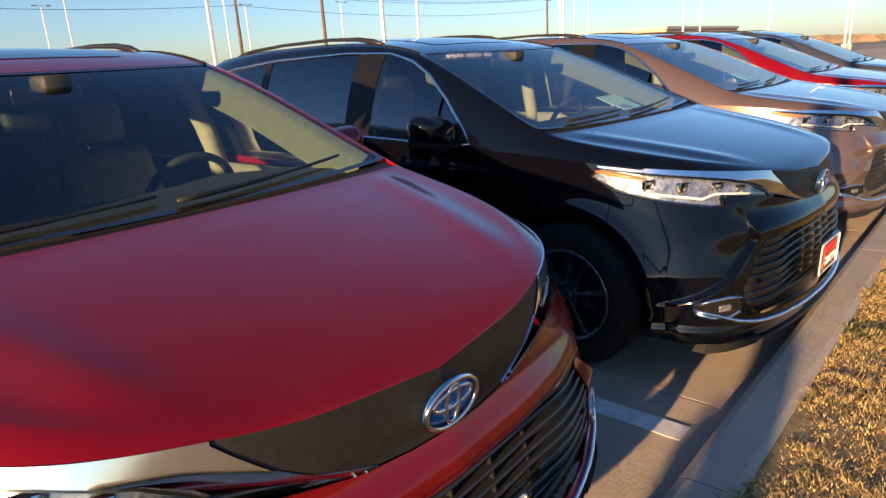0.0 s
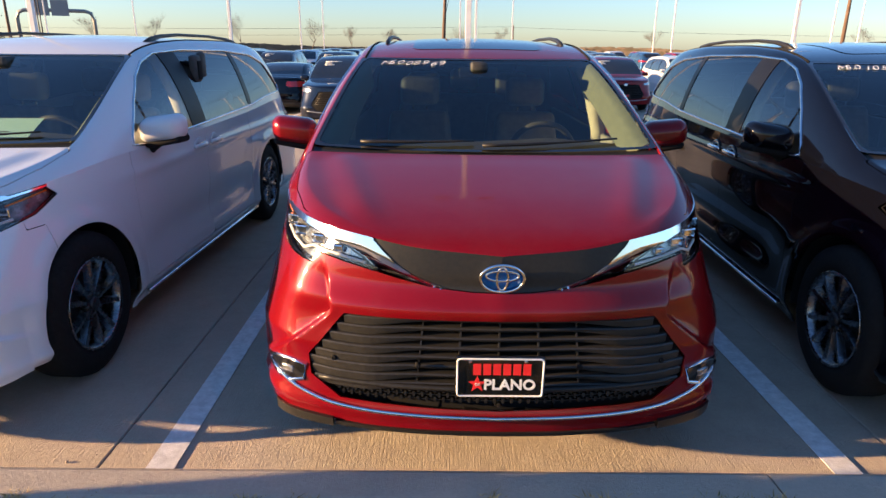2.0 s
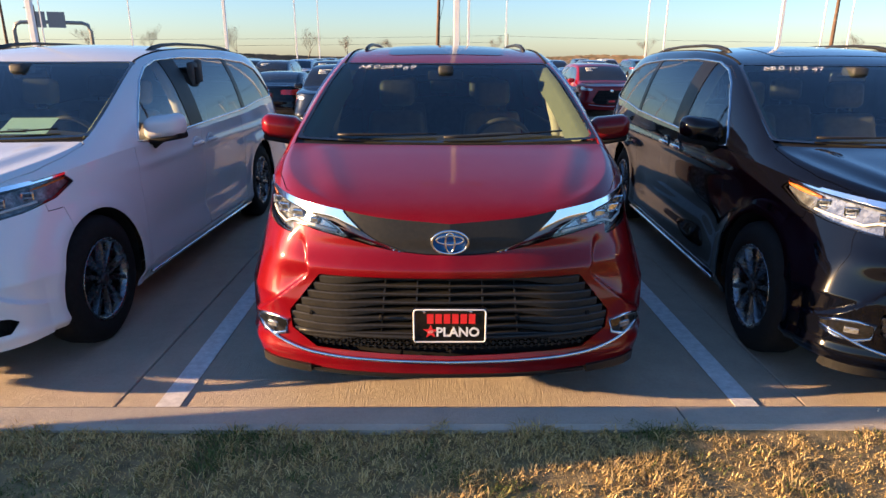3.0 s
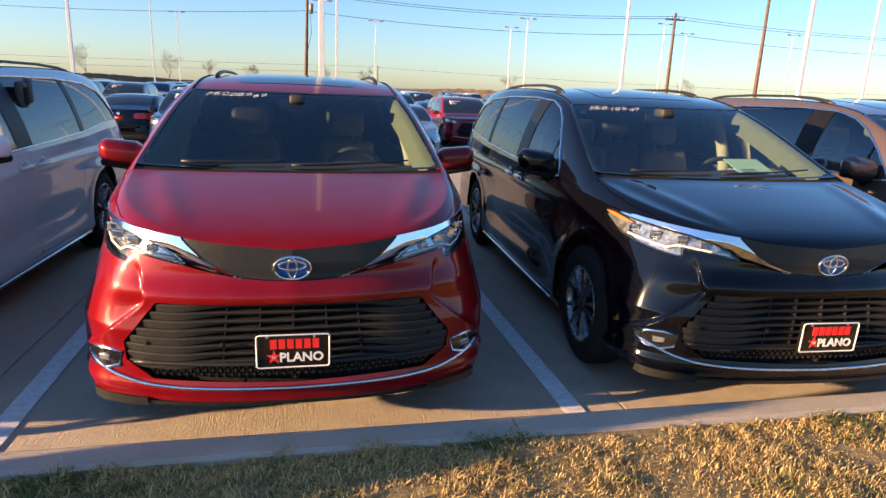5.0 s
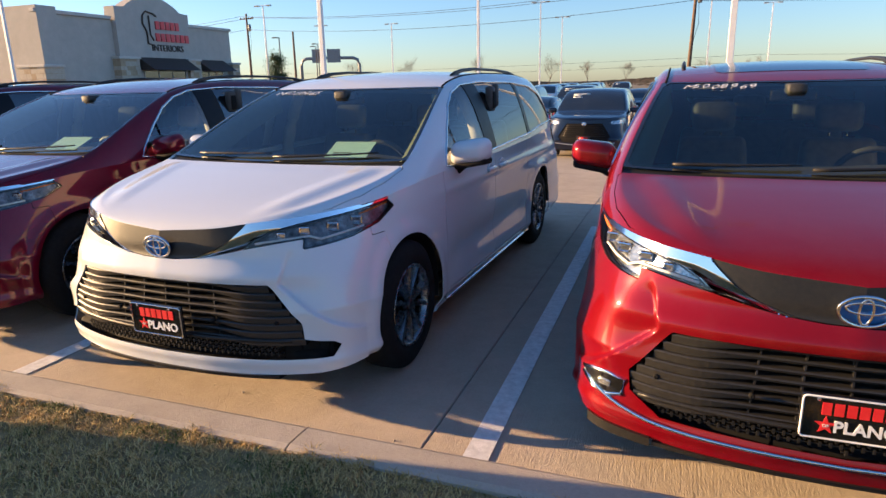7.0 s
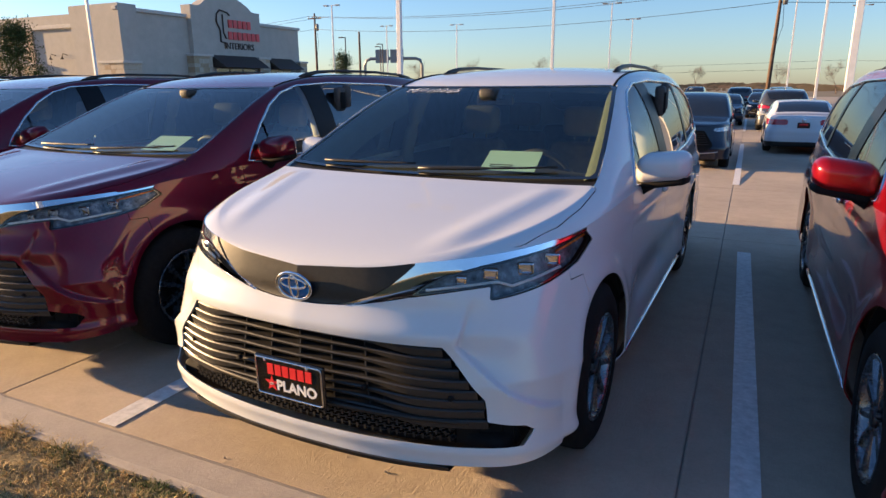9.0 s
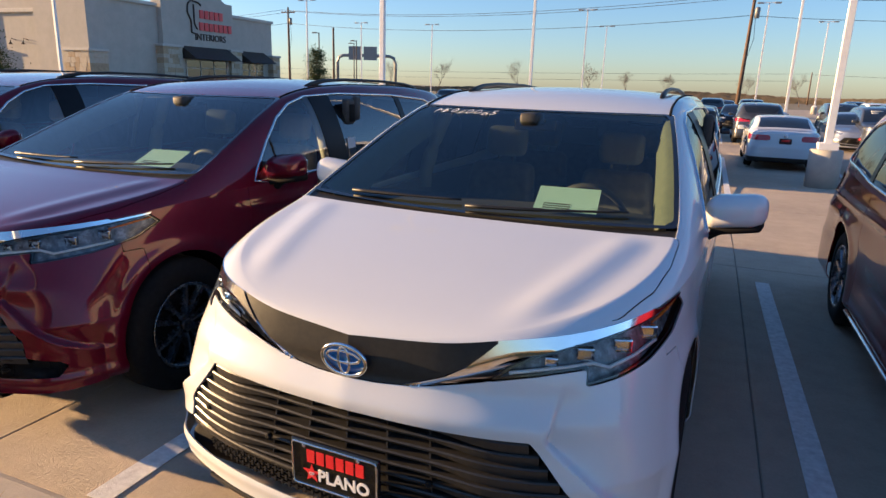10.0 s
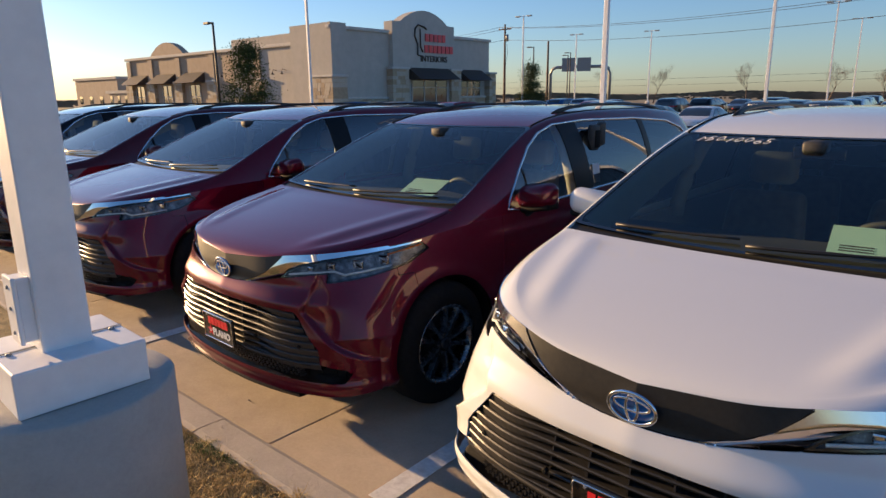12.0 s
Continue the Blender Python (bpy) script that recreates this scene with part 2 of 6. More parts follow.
def box_bm(x0, y0, z0, x1, y1, z1, bevel=0.0, bm=None, seg=2):
    own = bm is None
    bm = bm or bmesh.new()
    r = bmesh.ops.create_cube(bm, size=1.0, matrix=Matrix.Translation(((x0 + x1) / 2, (y0 + y1) / 2, (z0 + z1) / 2)) @ Matrix.Diagonal((x1 - x0, y1 - y0, z1 - z0, 1)))
    if bevel:
        es = {e for v in r["verts"] for e in v.link_edges}
        bmesh.ops.bevel(bm, geom=list(es), offset=bevel, segments=seg, affect="EDGES", profile=0.5)
    return bm


def tube_vf(points, radius, sides=8, closed=False, squash=(1, 1)):
    """A tube along points. radius: a number, or one a point."""
    pts = [Vector(p) for p in points]
    n = len(pts)
    V, F = [], []
    for i, p in enumerate(pts):
        a = pts[(i - 1) % n] if (closed or i > 0) else p
        c = pts[(i + 1) % n] if (closed or i < n - 1) else p
        t = (c - a).normalized()
        up = Vector((0, 0, 1)) if abs(t.z) < 0.95 else Vector((0, 1, 0))
        u = t.cross(up).normalized()
        w = u.cross(t).normalized()
        r = radius[i] if hasattr(radius, "__len__") else radius
        for k in range(sides):
            ang = 2 * math.pi * k / sides
            V.append(p + u * (math.cos(ang) * r * squash[0]) + w * (math.sin(ang) * r * squash[1]))
    for i in range(n if closed else n - 1):
        j = (i + 1) % n
        for k in range(sides):
            k2 = (k + 1) % sides
            F.append((i * sides + k, i * sides + k2, j * sides + k2, j * sides + k))
    if not closed:
        F.append(tuple(range(sides))[::-1])
        F.append(tuple((n - 1) * sides + k for k in range(sides)))
    return V, F


def lathe_vf(profile, axis="x", sides=48, closed=True):
    """Profile rows of (along, radius), turned round an axis."""
    V, F = [], []
    m = len(profile)
    for k in range(sides):
        a = 2 * math.pi * k / sides
        for al, r in profile:
            p = (al, r * math.cos(a), r * math.sin(a)) if axis == "x" else (r * math.cos(a), r * math.sin(a), al)
            V.append(p)
    for k in range(sides):
        k2 = (k + 1) % sides
        for i in range(m if closed else m - 1):
            j = (i + 1) % m
            F.append((k * m + i, k * m + j, k2 * m + j, k2 * m + i))
    return V, F


def join_vf(*many):
    V, F = [], []
    for v, f in many:
        o = len(V)
        V += [tuple(p) for p in v]
        F += [tuple(i + o for i in q) for q in f]
    return V, F


def moved(vf, m):
    return [m @ Vector(p) for p in vf[0]], vf[1]


def box_vf(x0, y0, z0, x1, y1, z1):
    V = [(x, y, z) for x in (x0, x1) for y in (y0, y1) for z in (z0, z1)]
    F = [(0, 1, 3, 2), (4, 6, 7, 5), (0, 4, 5, 1), (2, 3, 7, 6), (0, 2, 6, 4), (1, 5, 7, 3)]
    return V, F


def mirrored(vf):
    return [(-p[0], p[1], p[2]) for p in vf[0]], [tuple(reversed(f)) for f in vf[1]]


def text_mesh(name, body, size, mat, parent, matrix, extrude=0.0015, label="", shear=0.0, align="CENTER", bold=0.0):
    cu = bpy.data.curves.new(name, "FONT")
    cu.body, cu.size, cu.extrude, cu.align_x, cu.shear, cu.offset = body, size, extrude, align, shear, bold
    cu.resolution_u = 3
    tmp = new(name, cu)
    bpy.context.view_layer.update()
    me = bpy.data.meshes.new_from_object(tmp.evaluated_get(bpy.context.evaluated_depsgraph_get()))
    bpy.data.objects.remove(tmp)
    bpy.data.curves.remove(cu)
    me.materials.clear()
    me.materials.append(mat)
    ob = new(name, me)
    ob.parent = parent
    ob.matrix_basis = matrix
    if label:
        ob["label"] = label
    return ob


def solid(ob, t, offset=-1.0):
    md = ob.modifiers.new("thickness", "SOLIDIFY")
    md.thickness, md.offset, md.use_even_offset = t, offset, False
    es = ob.modifiers.new("crisp_edges", "EDGE_SPLIT")
    es.split_angle = radians(50)
    return ob


# ---- car shells: smooth surfaces cut by signed distances ----
def pchip(xs, ys):
    """A smooth curve through rows of numbers with no overshoot."""
    xs, ys = np.asarray(xs, float), np.asarray(ys, float)
    h, d = np.diff(xs), np.diff(ys) / np.diff(xs)
    m = np.zeros(len(xs))
    for i in range(1, len(xs) - 1):
        if d[i - 1] * d[i] > 0:
            w1, w2 = 2 * h[i] + h[i - 1], h[i] + 2 * h[i - 1]
            m[i] = (w1 + w2) / (w1 / d[i - 1] + w2 / d[i])
    m[0], m[-1] = d[0], d[-1]

    def f(x):
        x = np.clip(np.asarray(x, float), xs[0], xs[-1])
        i = np.clip(np.searchsorted(xs, x) - 1, 0, len(xs) - 2)
        t = (x - xs[i]) / h[i]
        return (ys[i] * (1 + 2 * t) * (1 - t) ** 2 + h[i] * m[i] * t * (1 - t) ** 2 + ys[i + 1] * t * t * (3 - 2 * t) + h[i] * m[i + 1] * t * t * (t - 1))
    return f


def sstep(a, b, x):
    t = np.clip((np.asarray(x, float) - a) / (b - a), 0, 1)
    return t * t * (3 - 2 * t)


def sd_poly(poly, px, py):
    """Signed distance to a polygon, positive inside."""
    px, py = np.asarray(px, float), np.asarray(py, float)
    d = np.full(px.shape, 1e9)
    inside = np.zeros(px.shape, bool)
    n = len(poly)
    for i in range(n):
        (ax, ay), (bx, by) = poly[i], poly[(i + 1) % n]
        ex, ey = bx - ax, by - ay
        wx, wy = px - ax, py - ay
        t = np.clip((wx * ex + wy * ey) / (ex * ex + ey * ey + 1e-12), 0, 1)
        d = np.minimum(d, (wx - ex * t) ** 2 + (wy - ey * t) ** 2)
        c = ((ay <= py) & (by > py)) | ((by <= py) & (ay > py))
        with np.errstate(divide="ignore", invalid="ignore"):
            xc = ax + (py - ay) * ex / (ey if ey else 1e-12)
        inside ^= c & (px < xc)
    d = np.sqrt(d)
    return np.where(inside, d, -d)


class Shell:
    """Vertices with parameters (angle or station, kind) and faces, cut by functions."""
    def __init__(self, V, P, F):
        self.V, self.P, self.F = np.asarray(V, float).reshape(-1, 3), (np.asarray(P, float).reshape(len(V), -1) if len(V) else np.zeros((0, 2))), list(F)

    def cut(self, f, sign=1):
        """The part where sign * f >= 0, with clean cut edges."""
        if not self.F:
            return self
        val = np.asarray(f(self.V, self.P), float) * sign
        val = np.where(np.abs(val) < 2e-4, 2e-4, val)
        V, P, F, new_id, edge_id = [], [], [], {}, {}

        def vid(i):
            if i not in new_id:
                new_id[i] = len(V)
                V.append(self.V[i])
                P.append(self.P[i])
            return new_id[i]

        def eid(i, j):
            k = (i, j) if i < j else (j, i)
            if k not in edge_id:
                a, b = k
                t = val[a] / (val[a] - val[b])
                edge_id[k] = len(V)
                V.append(self.V[a] * (1 - t) + self.V[b] * t)
                P.append(self.P[a] * (1 - t) + self.P[b] * t)
            return edge_id[k]
        for q in self.F:
            s = [val[i] > 0 for i in q]
            if all(s):
                F.append(tuple(vid(i) for i in q))
            elif any(s):
                out = []
                for a in range(len(q)):
                    i, j = q[a], q[(a + 1) % len(q)]
                    if val[i] > 0:
                        out.append(vid(i))
                    if (val[i] > 0) != (val[j] > 0):
                        out.append(eid(i, j))
                if len(out) > 2:
                    F.append(tuple(out))
        return Shell(V, P, F) if V else Shell(np.zeros((0, 3)), np.zeros((0, 2)), [])

    def normals(self):
        N = np.zeros_like(self.V)
        for q in self.F:
            a, b, c = self.V[q[0]], self.V[q[1]], self.V[q[2]]
            nn = np.cross(b - a, c - a)
            for i in q:
                N[i] += nn
        return N / (np.linalg.norm(N, axis=1, keepdims=True) + 1e-12)

    def pushed(self, d):
        return Shell(self.V + self.normals() * d, self.P, self.F)

    def vf(self):
        return [tuple(v) for v in self.V], self.F

    def both(self):
        """Joined with its mirror image, welded at the middle."""
        n = len(self.V)
        V = [tuple(v) for v in self.V]
        ids = []
        for i, v in enumerate(self.V):
            if abs(v[0]) < 1e-5:
                ids.append(i)
            else:
                ids.append(len(V))
                V.append((-v[0], v[1], v[2]))
        return V, self.F + [tuple(ids[i] for i in reversed(q)) for q in self.F]


def grid_shell(rows, prm):
    R, C = len(rows), len(rows[0])
    V = [p for r in rows for p in r]
    P = [p for r in prm for p in r]
    F = [(i * C + j, i * C + j + 1, (i + 1) * C + j + 1, (i + 1) * C + j) for i in range(R - 1) for j in range(C - 1)]
    return Shell(V, P, F)


class CarForm:
    """A car's outer form from a few profile rows, y running back from the nose."""
    def __init__(self, d):
        self.d, self.rows = d, {}
        y = d["y"]
        self.xb, self.zb, self.zc, self.xe, self.cr = (pchip(y, d[k]) for k in ("xb", "zb", "zc", "xe", "cr"))
        self.y0, self.y1 = y[0], y[-1]
        self.fc, self.rc = 1.0, y[-1] - 0.9
        yy = np.concatenate([y[0] + (self.fc - y[0]) * np.linspace(0, 1, 400) ** 2.2])
        bx = self.xb(yy)
        self.top_f = (np.degrees(np.arctan2(bx, self.fc - yy)), bx, yy)
        lx, ly = np.asarray(d["low_x"]), np.asarray(d["low_y"])
        tt = np.linspace(0, 1, 300)
        par = np.linspace(0, 1, len(lx))
        fx, fy = pchip(par, lx), pchip(par, ly)
        sx, sy = fx(tt), fy(tt)
        self.low_f = (np.degrees(np.arctan2(sx, self.fc - sy)), sx, sy)
        yr = self.rc + (y[-1] - self.rc) * (1 - np.linspace(0, 1, 300)[::-1] ** 2.2)
        rx = self.xb(yr)
        self.top_r = (np.degrees(np.arctan2(rx, yr - self.rc))[::-1], rx[::-1], yr[::-1])
        self.low_w = max(lx)

    def outline(self, s, z, zb, zl):
        """Plan point of the lower body for s in 0-90 (front), 90-190 (side), 190-280 (rear)."""
        wl_ = np.clip((zb - z) / (zb - zl), 0, 1)
        if s <= 90:
            a = (np.interp(s, self.top_f[0], self.top_f[1]), np.interp(s, self.top_f[0], self.top_f[2]))
            b = (np.interp(s, self.low_f[0], self.low_f[1]), np.interp(s, self.low_f[0], self.low_f[2]))
        elif s <= 190:
            y = self.fc + (self.rc - self.fc) * (s - 90) / 100
            a, b = (float(self.xb(y)), y), (self.low_w, y)
        else:
            ph = 280 - s
            a = (np.interp(ph, self.top_r[0], self.top_r[1]), np.interp(ph, self.top_r[0], self.top_r[2]))
            k = math.radians(ph)
            e = 0.28
            b = (self.low_w * math.copysign(abs(math.sin(k)) ** e, math.sin(k)) if ph > 0 else 0.0, self.rc + (self.y1 - self.rc + 0.05) * abs(math.cos(k)) ** e)
        return a[0] + (b[0] - a[0]) * wl_, a[1] + (b[1] - a[1]) * wl_

    def belt_z(self, s):
        if s <= 90:
            return float(self.zb(np.interp(s, self.top_f[0], self.top_f[2])))
        if s <= 190:
            return float(self.zb(self.fc + (self.rc - self.fc) * (s - 90) / 100))
        return float(self.zb(np.interp(280 - s, self.top_r[0], self.top_r[2])))

    def lower(self, nf=60, ns=70, nr=20, nz=84, fine=()):
        d = self.d
        S = sorted(set(np.round(np.concatenate([np.linspace(0, 89, nf), np.asarray(fine, float)]), 4))) + list(np.linspace(90, 190, ns)) + list(np.linspace(192, 280, nr))
        rows, prm = [], []
        for s in S:
            zb = self.belt_z(s)
            zl = float(np.interp(s, d["lip_s"], d["lip_z"]))
            r, q = [], []
            for t in np.linspace(0, 1, nz):
                z = zl + (zb - zl) * t
                x, y = self.outline(s, z, zb, d["blend_z"])
                k = math.radians(min(s, 90)) if s <= 190 else math.radians(280 - s)
                nx, ny = math.sin(k), (-math.cos(k) if s <= 190 else math.cos(k))
                o = d["sculpt"](s, x, y, z)
                r.append((max(0.0, x + nx * o) if s not in (0, 280) else 0.0, y + ny * o, z))
                q.append((s, 0.0))
            rows.append(r)
            prm.append(q)
        sh = grid_shell(rows, prm)
        sh.F = [tuple(reversed(f)) for f in sh.F]
        return sh

    def patch(self, S, z_lo, nz):
        """A fine piece of the nose from a height up to the belt."""
        rows, prm = [], []
        for s in S:
            zb = self.belt_z(s)
            k = math.radians(s)
            r = []
            for z in np.linspace(z_lo, zb, nz):
                x, y = self.outline(s, z, zb, self.d["blend_z"])
                o = self.d["sculpt"](s, x, y, z)
                r.append((x + math.sin(k) * o if s > 0 else 0.0, y - math.cos(k) * o, z))
            rows.append(r)
            prm.append([(s, 0.0)] * nz)
        sh = grid_shell(rows, prm)
        sh.F = [tuple(reversed(f)) for f in sh.F]
        return sh

    def section(self, y, n_side, n_top):
        xb, zb, zc, xe, cr = (float(f(y)) for f in (self.xb, self.zb, self.zc, self.xe, self.cr))
        ze = zc - cr
        out = []
        P0, P3 = (xb, zb), (xe, ze)
        k1, k2 = self.d.get("shoulder", (0.25, 0.30))
        P1, P2 = (xb - k1 * (xb - xe), zb + 0.55 * (ze - zb)), (xe + k2 * (xb - xe), ze)
        for t in np.linspace(0, 1, n_side):
            u = 1 - t
            c = (u ** 3, 3 * u * u * t, 3 * u * t * t, t ** 3)
            out.append((sum(a * p[0] for a, p in zip(c, (P0, P1, P2, P3))), y, sum(a * p[1] for a, p in zip(c, (P0, P1, P2, P3)))))
        crest = self.d.get("crest")
        for t in np.linspace(0, 1, n_top)[1:]:
            x = xe * (1 - t)
            out.append((x, y, (zc - cr * (x / xe) ** 2 if xe > 1e-6 else zc) + (crest(x, y) if crest else 0.0)))
        return out

    def upper(self, n=110, n_side=22, n_top=24):
        ys = sorted(set(list(self.y0 + 1.2 * np.linspace(0, 1, n // 2) ** 1.8) + list(np.linspace(self.y0 + 1.2, self.y1, n // 2))))
        rows = [self.section(y, n_side, n_top) for y in ys]
        prm = [[(v / (n_side - 1) if v < n_side else 1 + (v - n_side + 1) / (n_top - 1), 1.0) for v in range(n_side + n_top - 1)] for y in ys]
        sh = grid_shell(rows, prm)
        sh.F = [tuple(reversed(f)) for f in sh.F]
        return sh

    def front_y(self, x, z):
        """The nose's depth at a height, for |x| under about 0.9."""
        z = round(z, 3)
        if z not in self.rows:
            X, Y = [], []
            for a in np.linspace(0, 88, 60):
                px, py = self.outline(a, z, self.belt_z(a), self.d["blend_z"])
                o = self.d["sculpt"](a, px, py, z)
                X.append(px + math.sin(math.radians(a)) * o)
                Y.append(py - math.cos(math.radians(a)) * o)
            self.rows[z] = X, Y
        return float(np.interp(abs(x), *self.rows[z]))

    def top_z(self, x, y):
        sec = self.section(y, 30, 30)
        return float(np.interp(abs(x), [p[0] for p in sec][::-1], [p[2] for p in sec][::-1]))

    def side_x(self, y, z):
        sec = self.section(y, 40, 4)
        return float(np.interp(z, [p[2] for p in sec[:40]], [p[0] for p in sec[:40]]))


# ---- the minivan ----
U = 0.0166                          # metres per degree round the nose


def up(*pts):
    return [(a * U, z) for a, z in pts]


HEADLAMP = up((71, .997), (74, .957), (66, .897), (55, .862), (41, .835), (41.5, .882), (36, .872), (30, .856), (25.8, .843), (29, .886), (33, .919), (40, .946), (47, .961), (58, .976))
CHROME_WING = up((71.5, 1.008), (60, .992), (51, 1.06), (27.0, 1.06), (27.0, .953), (25.0, .92), (22.3, .88), (18.2, .838), (14.2, .812), (10.8, .793), (15, .802), (20, .82), (25.4, .842), (28.6, .888), (32.6, .922), (40, .949), (47, .964), (58, .979), (71, 1.0))
BAND = up((-20, 1.06), (26.8, 1.06), (26.8, .953), (24.8, .92), (22.1, .88), (18.0, .838), (14.0, .812), (10.6, .793), (6, .786), (-20, .78))
RIDGE = pchip([10.8, 15, 20, 25, 31, 40], [.793, .822, .860, .900, .930, .94])
FOG = [(.735, .452), (.80, .462), (.865, .455), (.905, .435), (.90, .40), (.86, .375), (.80, .372), (.745, .39)]
GRILLE_A = [(-.3, .688), (.575, .682), (.722, .50), (.715, .42), (.60, .34), (-.3, .318)]
GRILLE_B = [(-.3, .688), (.585, .682), (.735, .50), (.745, .42), (.86, .40), (.885, .375), (.86, .325), (.62, .318), (-.3, .312)]


def van_sculpt(s, x, y, z):
    o = 0.0
    if s <= 90:
        nose = 1 - float(sstep(30, 50, s))
        o += nose * (0.022 * math.exp(-((z - .715) / .045) ** 2) - 0.004 * math.exp(-((z - .80) / .03) ** 2))
        # the hollow cheek over a slanting ledge that falls from the grille corner to the fog lamp
        d = z - (.695 - (x - .60) * .80)
        front = 1 - float(sstep(46, 59, s))
        o -= 0.028 * float(sstep(.0, .012, d)) * (1 - float(sstep(.02, .23, d))) * float(sstep(.615 + .25 * max(0, z - .70), .64 + .25 * max(0, z - .70), x)) * front
        o += 0.003 * math.exp(-((d + .004) / .02) ** 2) * float(sstep(.58, .62, x)) * front
        o -= 0.006 * float(sstep(.02, .12, -d)) * float(sstep(.62, .70, x)) * float(sstep(.40, .47, z)) * front
        o += 0.012 * math.exp(-((z - .30) / .03) ** 2) * (1 - float(sstep(60, 75, s)))
    if s > 55:
        for yc in (.83, 3.89):
            d = math.hypot(y - yc, z - .37)
            o += 0.014 * math.exp(-((d - .43) / .05) ** 2)
        o -= 0.032 * math.exp(-((z - .50) / .12) ** 2) * float(sstep(1.25, 1.7, y)) * (1 - float(sstep(3.1, 3.5, y)))
        o += 0.012 * math.exp(-((z - .93) / .035) ** 2) * float(sstep(1.0, 1.6, y)) + 0.022 * math.exp(-((z - .80) / .10) ** 2) * float(sstep(3.0, 3.6, y))
        o -= 0.05 * (1 - float(sstep(.20, .30, z)))
    return o


def hood_crest(x, y):
    """Shallow raised lines on the hood, running from the pillars to the lamps."""
    xr = .40 + .30 * min(1, max(0, y / .95)) ** .8
    k = float(sstep(.10, .35, y)) * (1 - float(sstep(.86, .96, y)))
    return k * (.007 * math.exp(-((x - xr) / .055) ** 2) - .004 * math.exp(-((x - xr - .11) / .05) ** 2))


VAN = dict(
    crest=hood_crest,
    y=[.02, .05, .10, .2, .35, .55, .75, .95, 1.05, 1.25, 1.5, 1.75, 2.0, 2.2, 2.5, 3.0, 3.6, 4.2, 4.6, 4.85, 5.0, 5.08],
    xb=[0, .30, .48, .65, .775, .865, .915, .94, .947, .957, .965, .97, .973, .974, .975, .975, .97, .955, .92, .85, .70, 0],
    zb=[.915, .936, .962, .978, .99, 1.003, 1.02, 1.036, 1.042, 1.05, 1.054, 1.055, 1.058, 1.06, 1.063, 1.07, 1.085, 1.11, 1.11, 1.09, 1.05, 1.0],
    zc=[.915, .945, .970, 1.0, 1.034, 1.070, 1.103, 1.135, 1.168, 1.258, 1.372, 1.480, 1.570, 1.618, 1.660, 1.684, 1.682, 1.658, 1.61, 1.43, 1.2, 1.0],
    xe=[0, .24, .40, .56, .69, .78, .825, .845, .845, .825, .79, .75, .71, .70, .70, .705, .705, .69, .66, .6, .45, 0],
    cr=[0, .004, .004, .006, .01, .012, .015, .012, .012, .018, .02, .02, .02, .022, .028, .034, .034, .034, .03, .03, .02, 0],
    low_x=[0, .2, .4, .58, .72, .82, .89, .935, .965, .98, .985], low_y=[-.035, -.029, -.008, .030, .075, .125, .20, .305, .45, .7, 1.0],
    blend_z=.55, lip_s=[0, 25, 40, 55, 75, 95, 280], lip_z=[.235, .235, .245, .26, .24, .19, .22], sculpt=van_sculpt)

FORM = CarForm(VAN)
DLO = [(1.42, 1.078), (1.50, 1.17), (1.64, 1.30), (1.82, 1.43), (2.0, 1.515), (2.2, 1.565), (2.6, 1.585), (3.4, 1.575), (4.05, 1.535), (4.35, 1.46), (4.62, 1.21), (4.60, 1.18), (4.0, 1.165), (3.5, 1.125), (2.4, 1.092), (1.55, 1.066)]


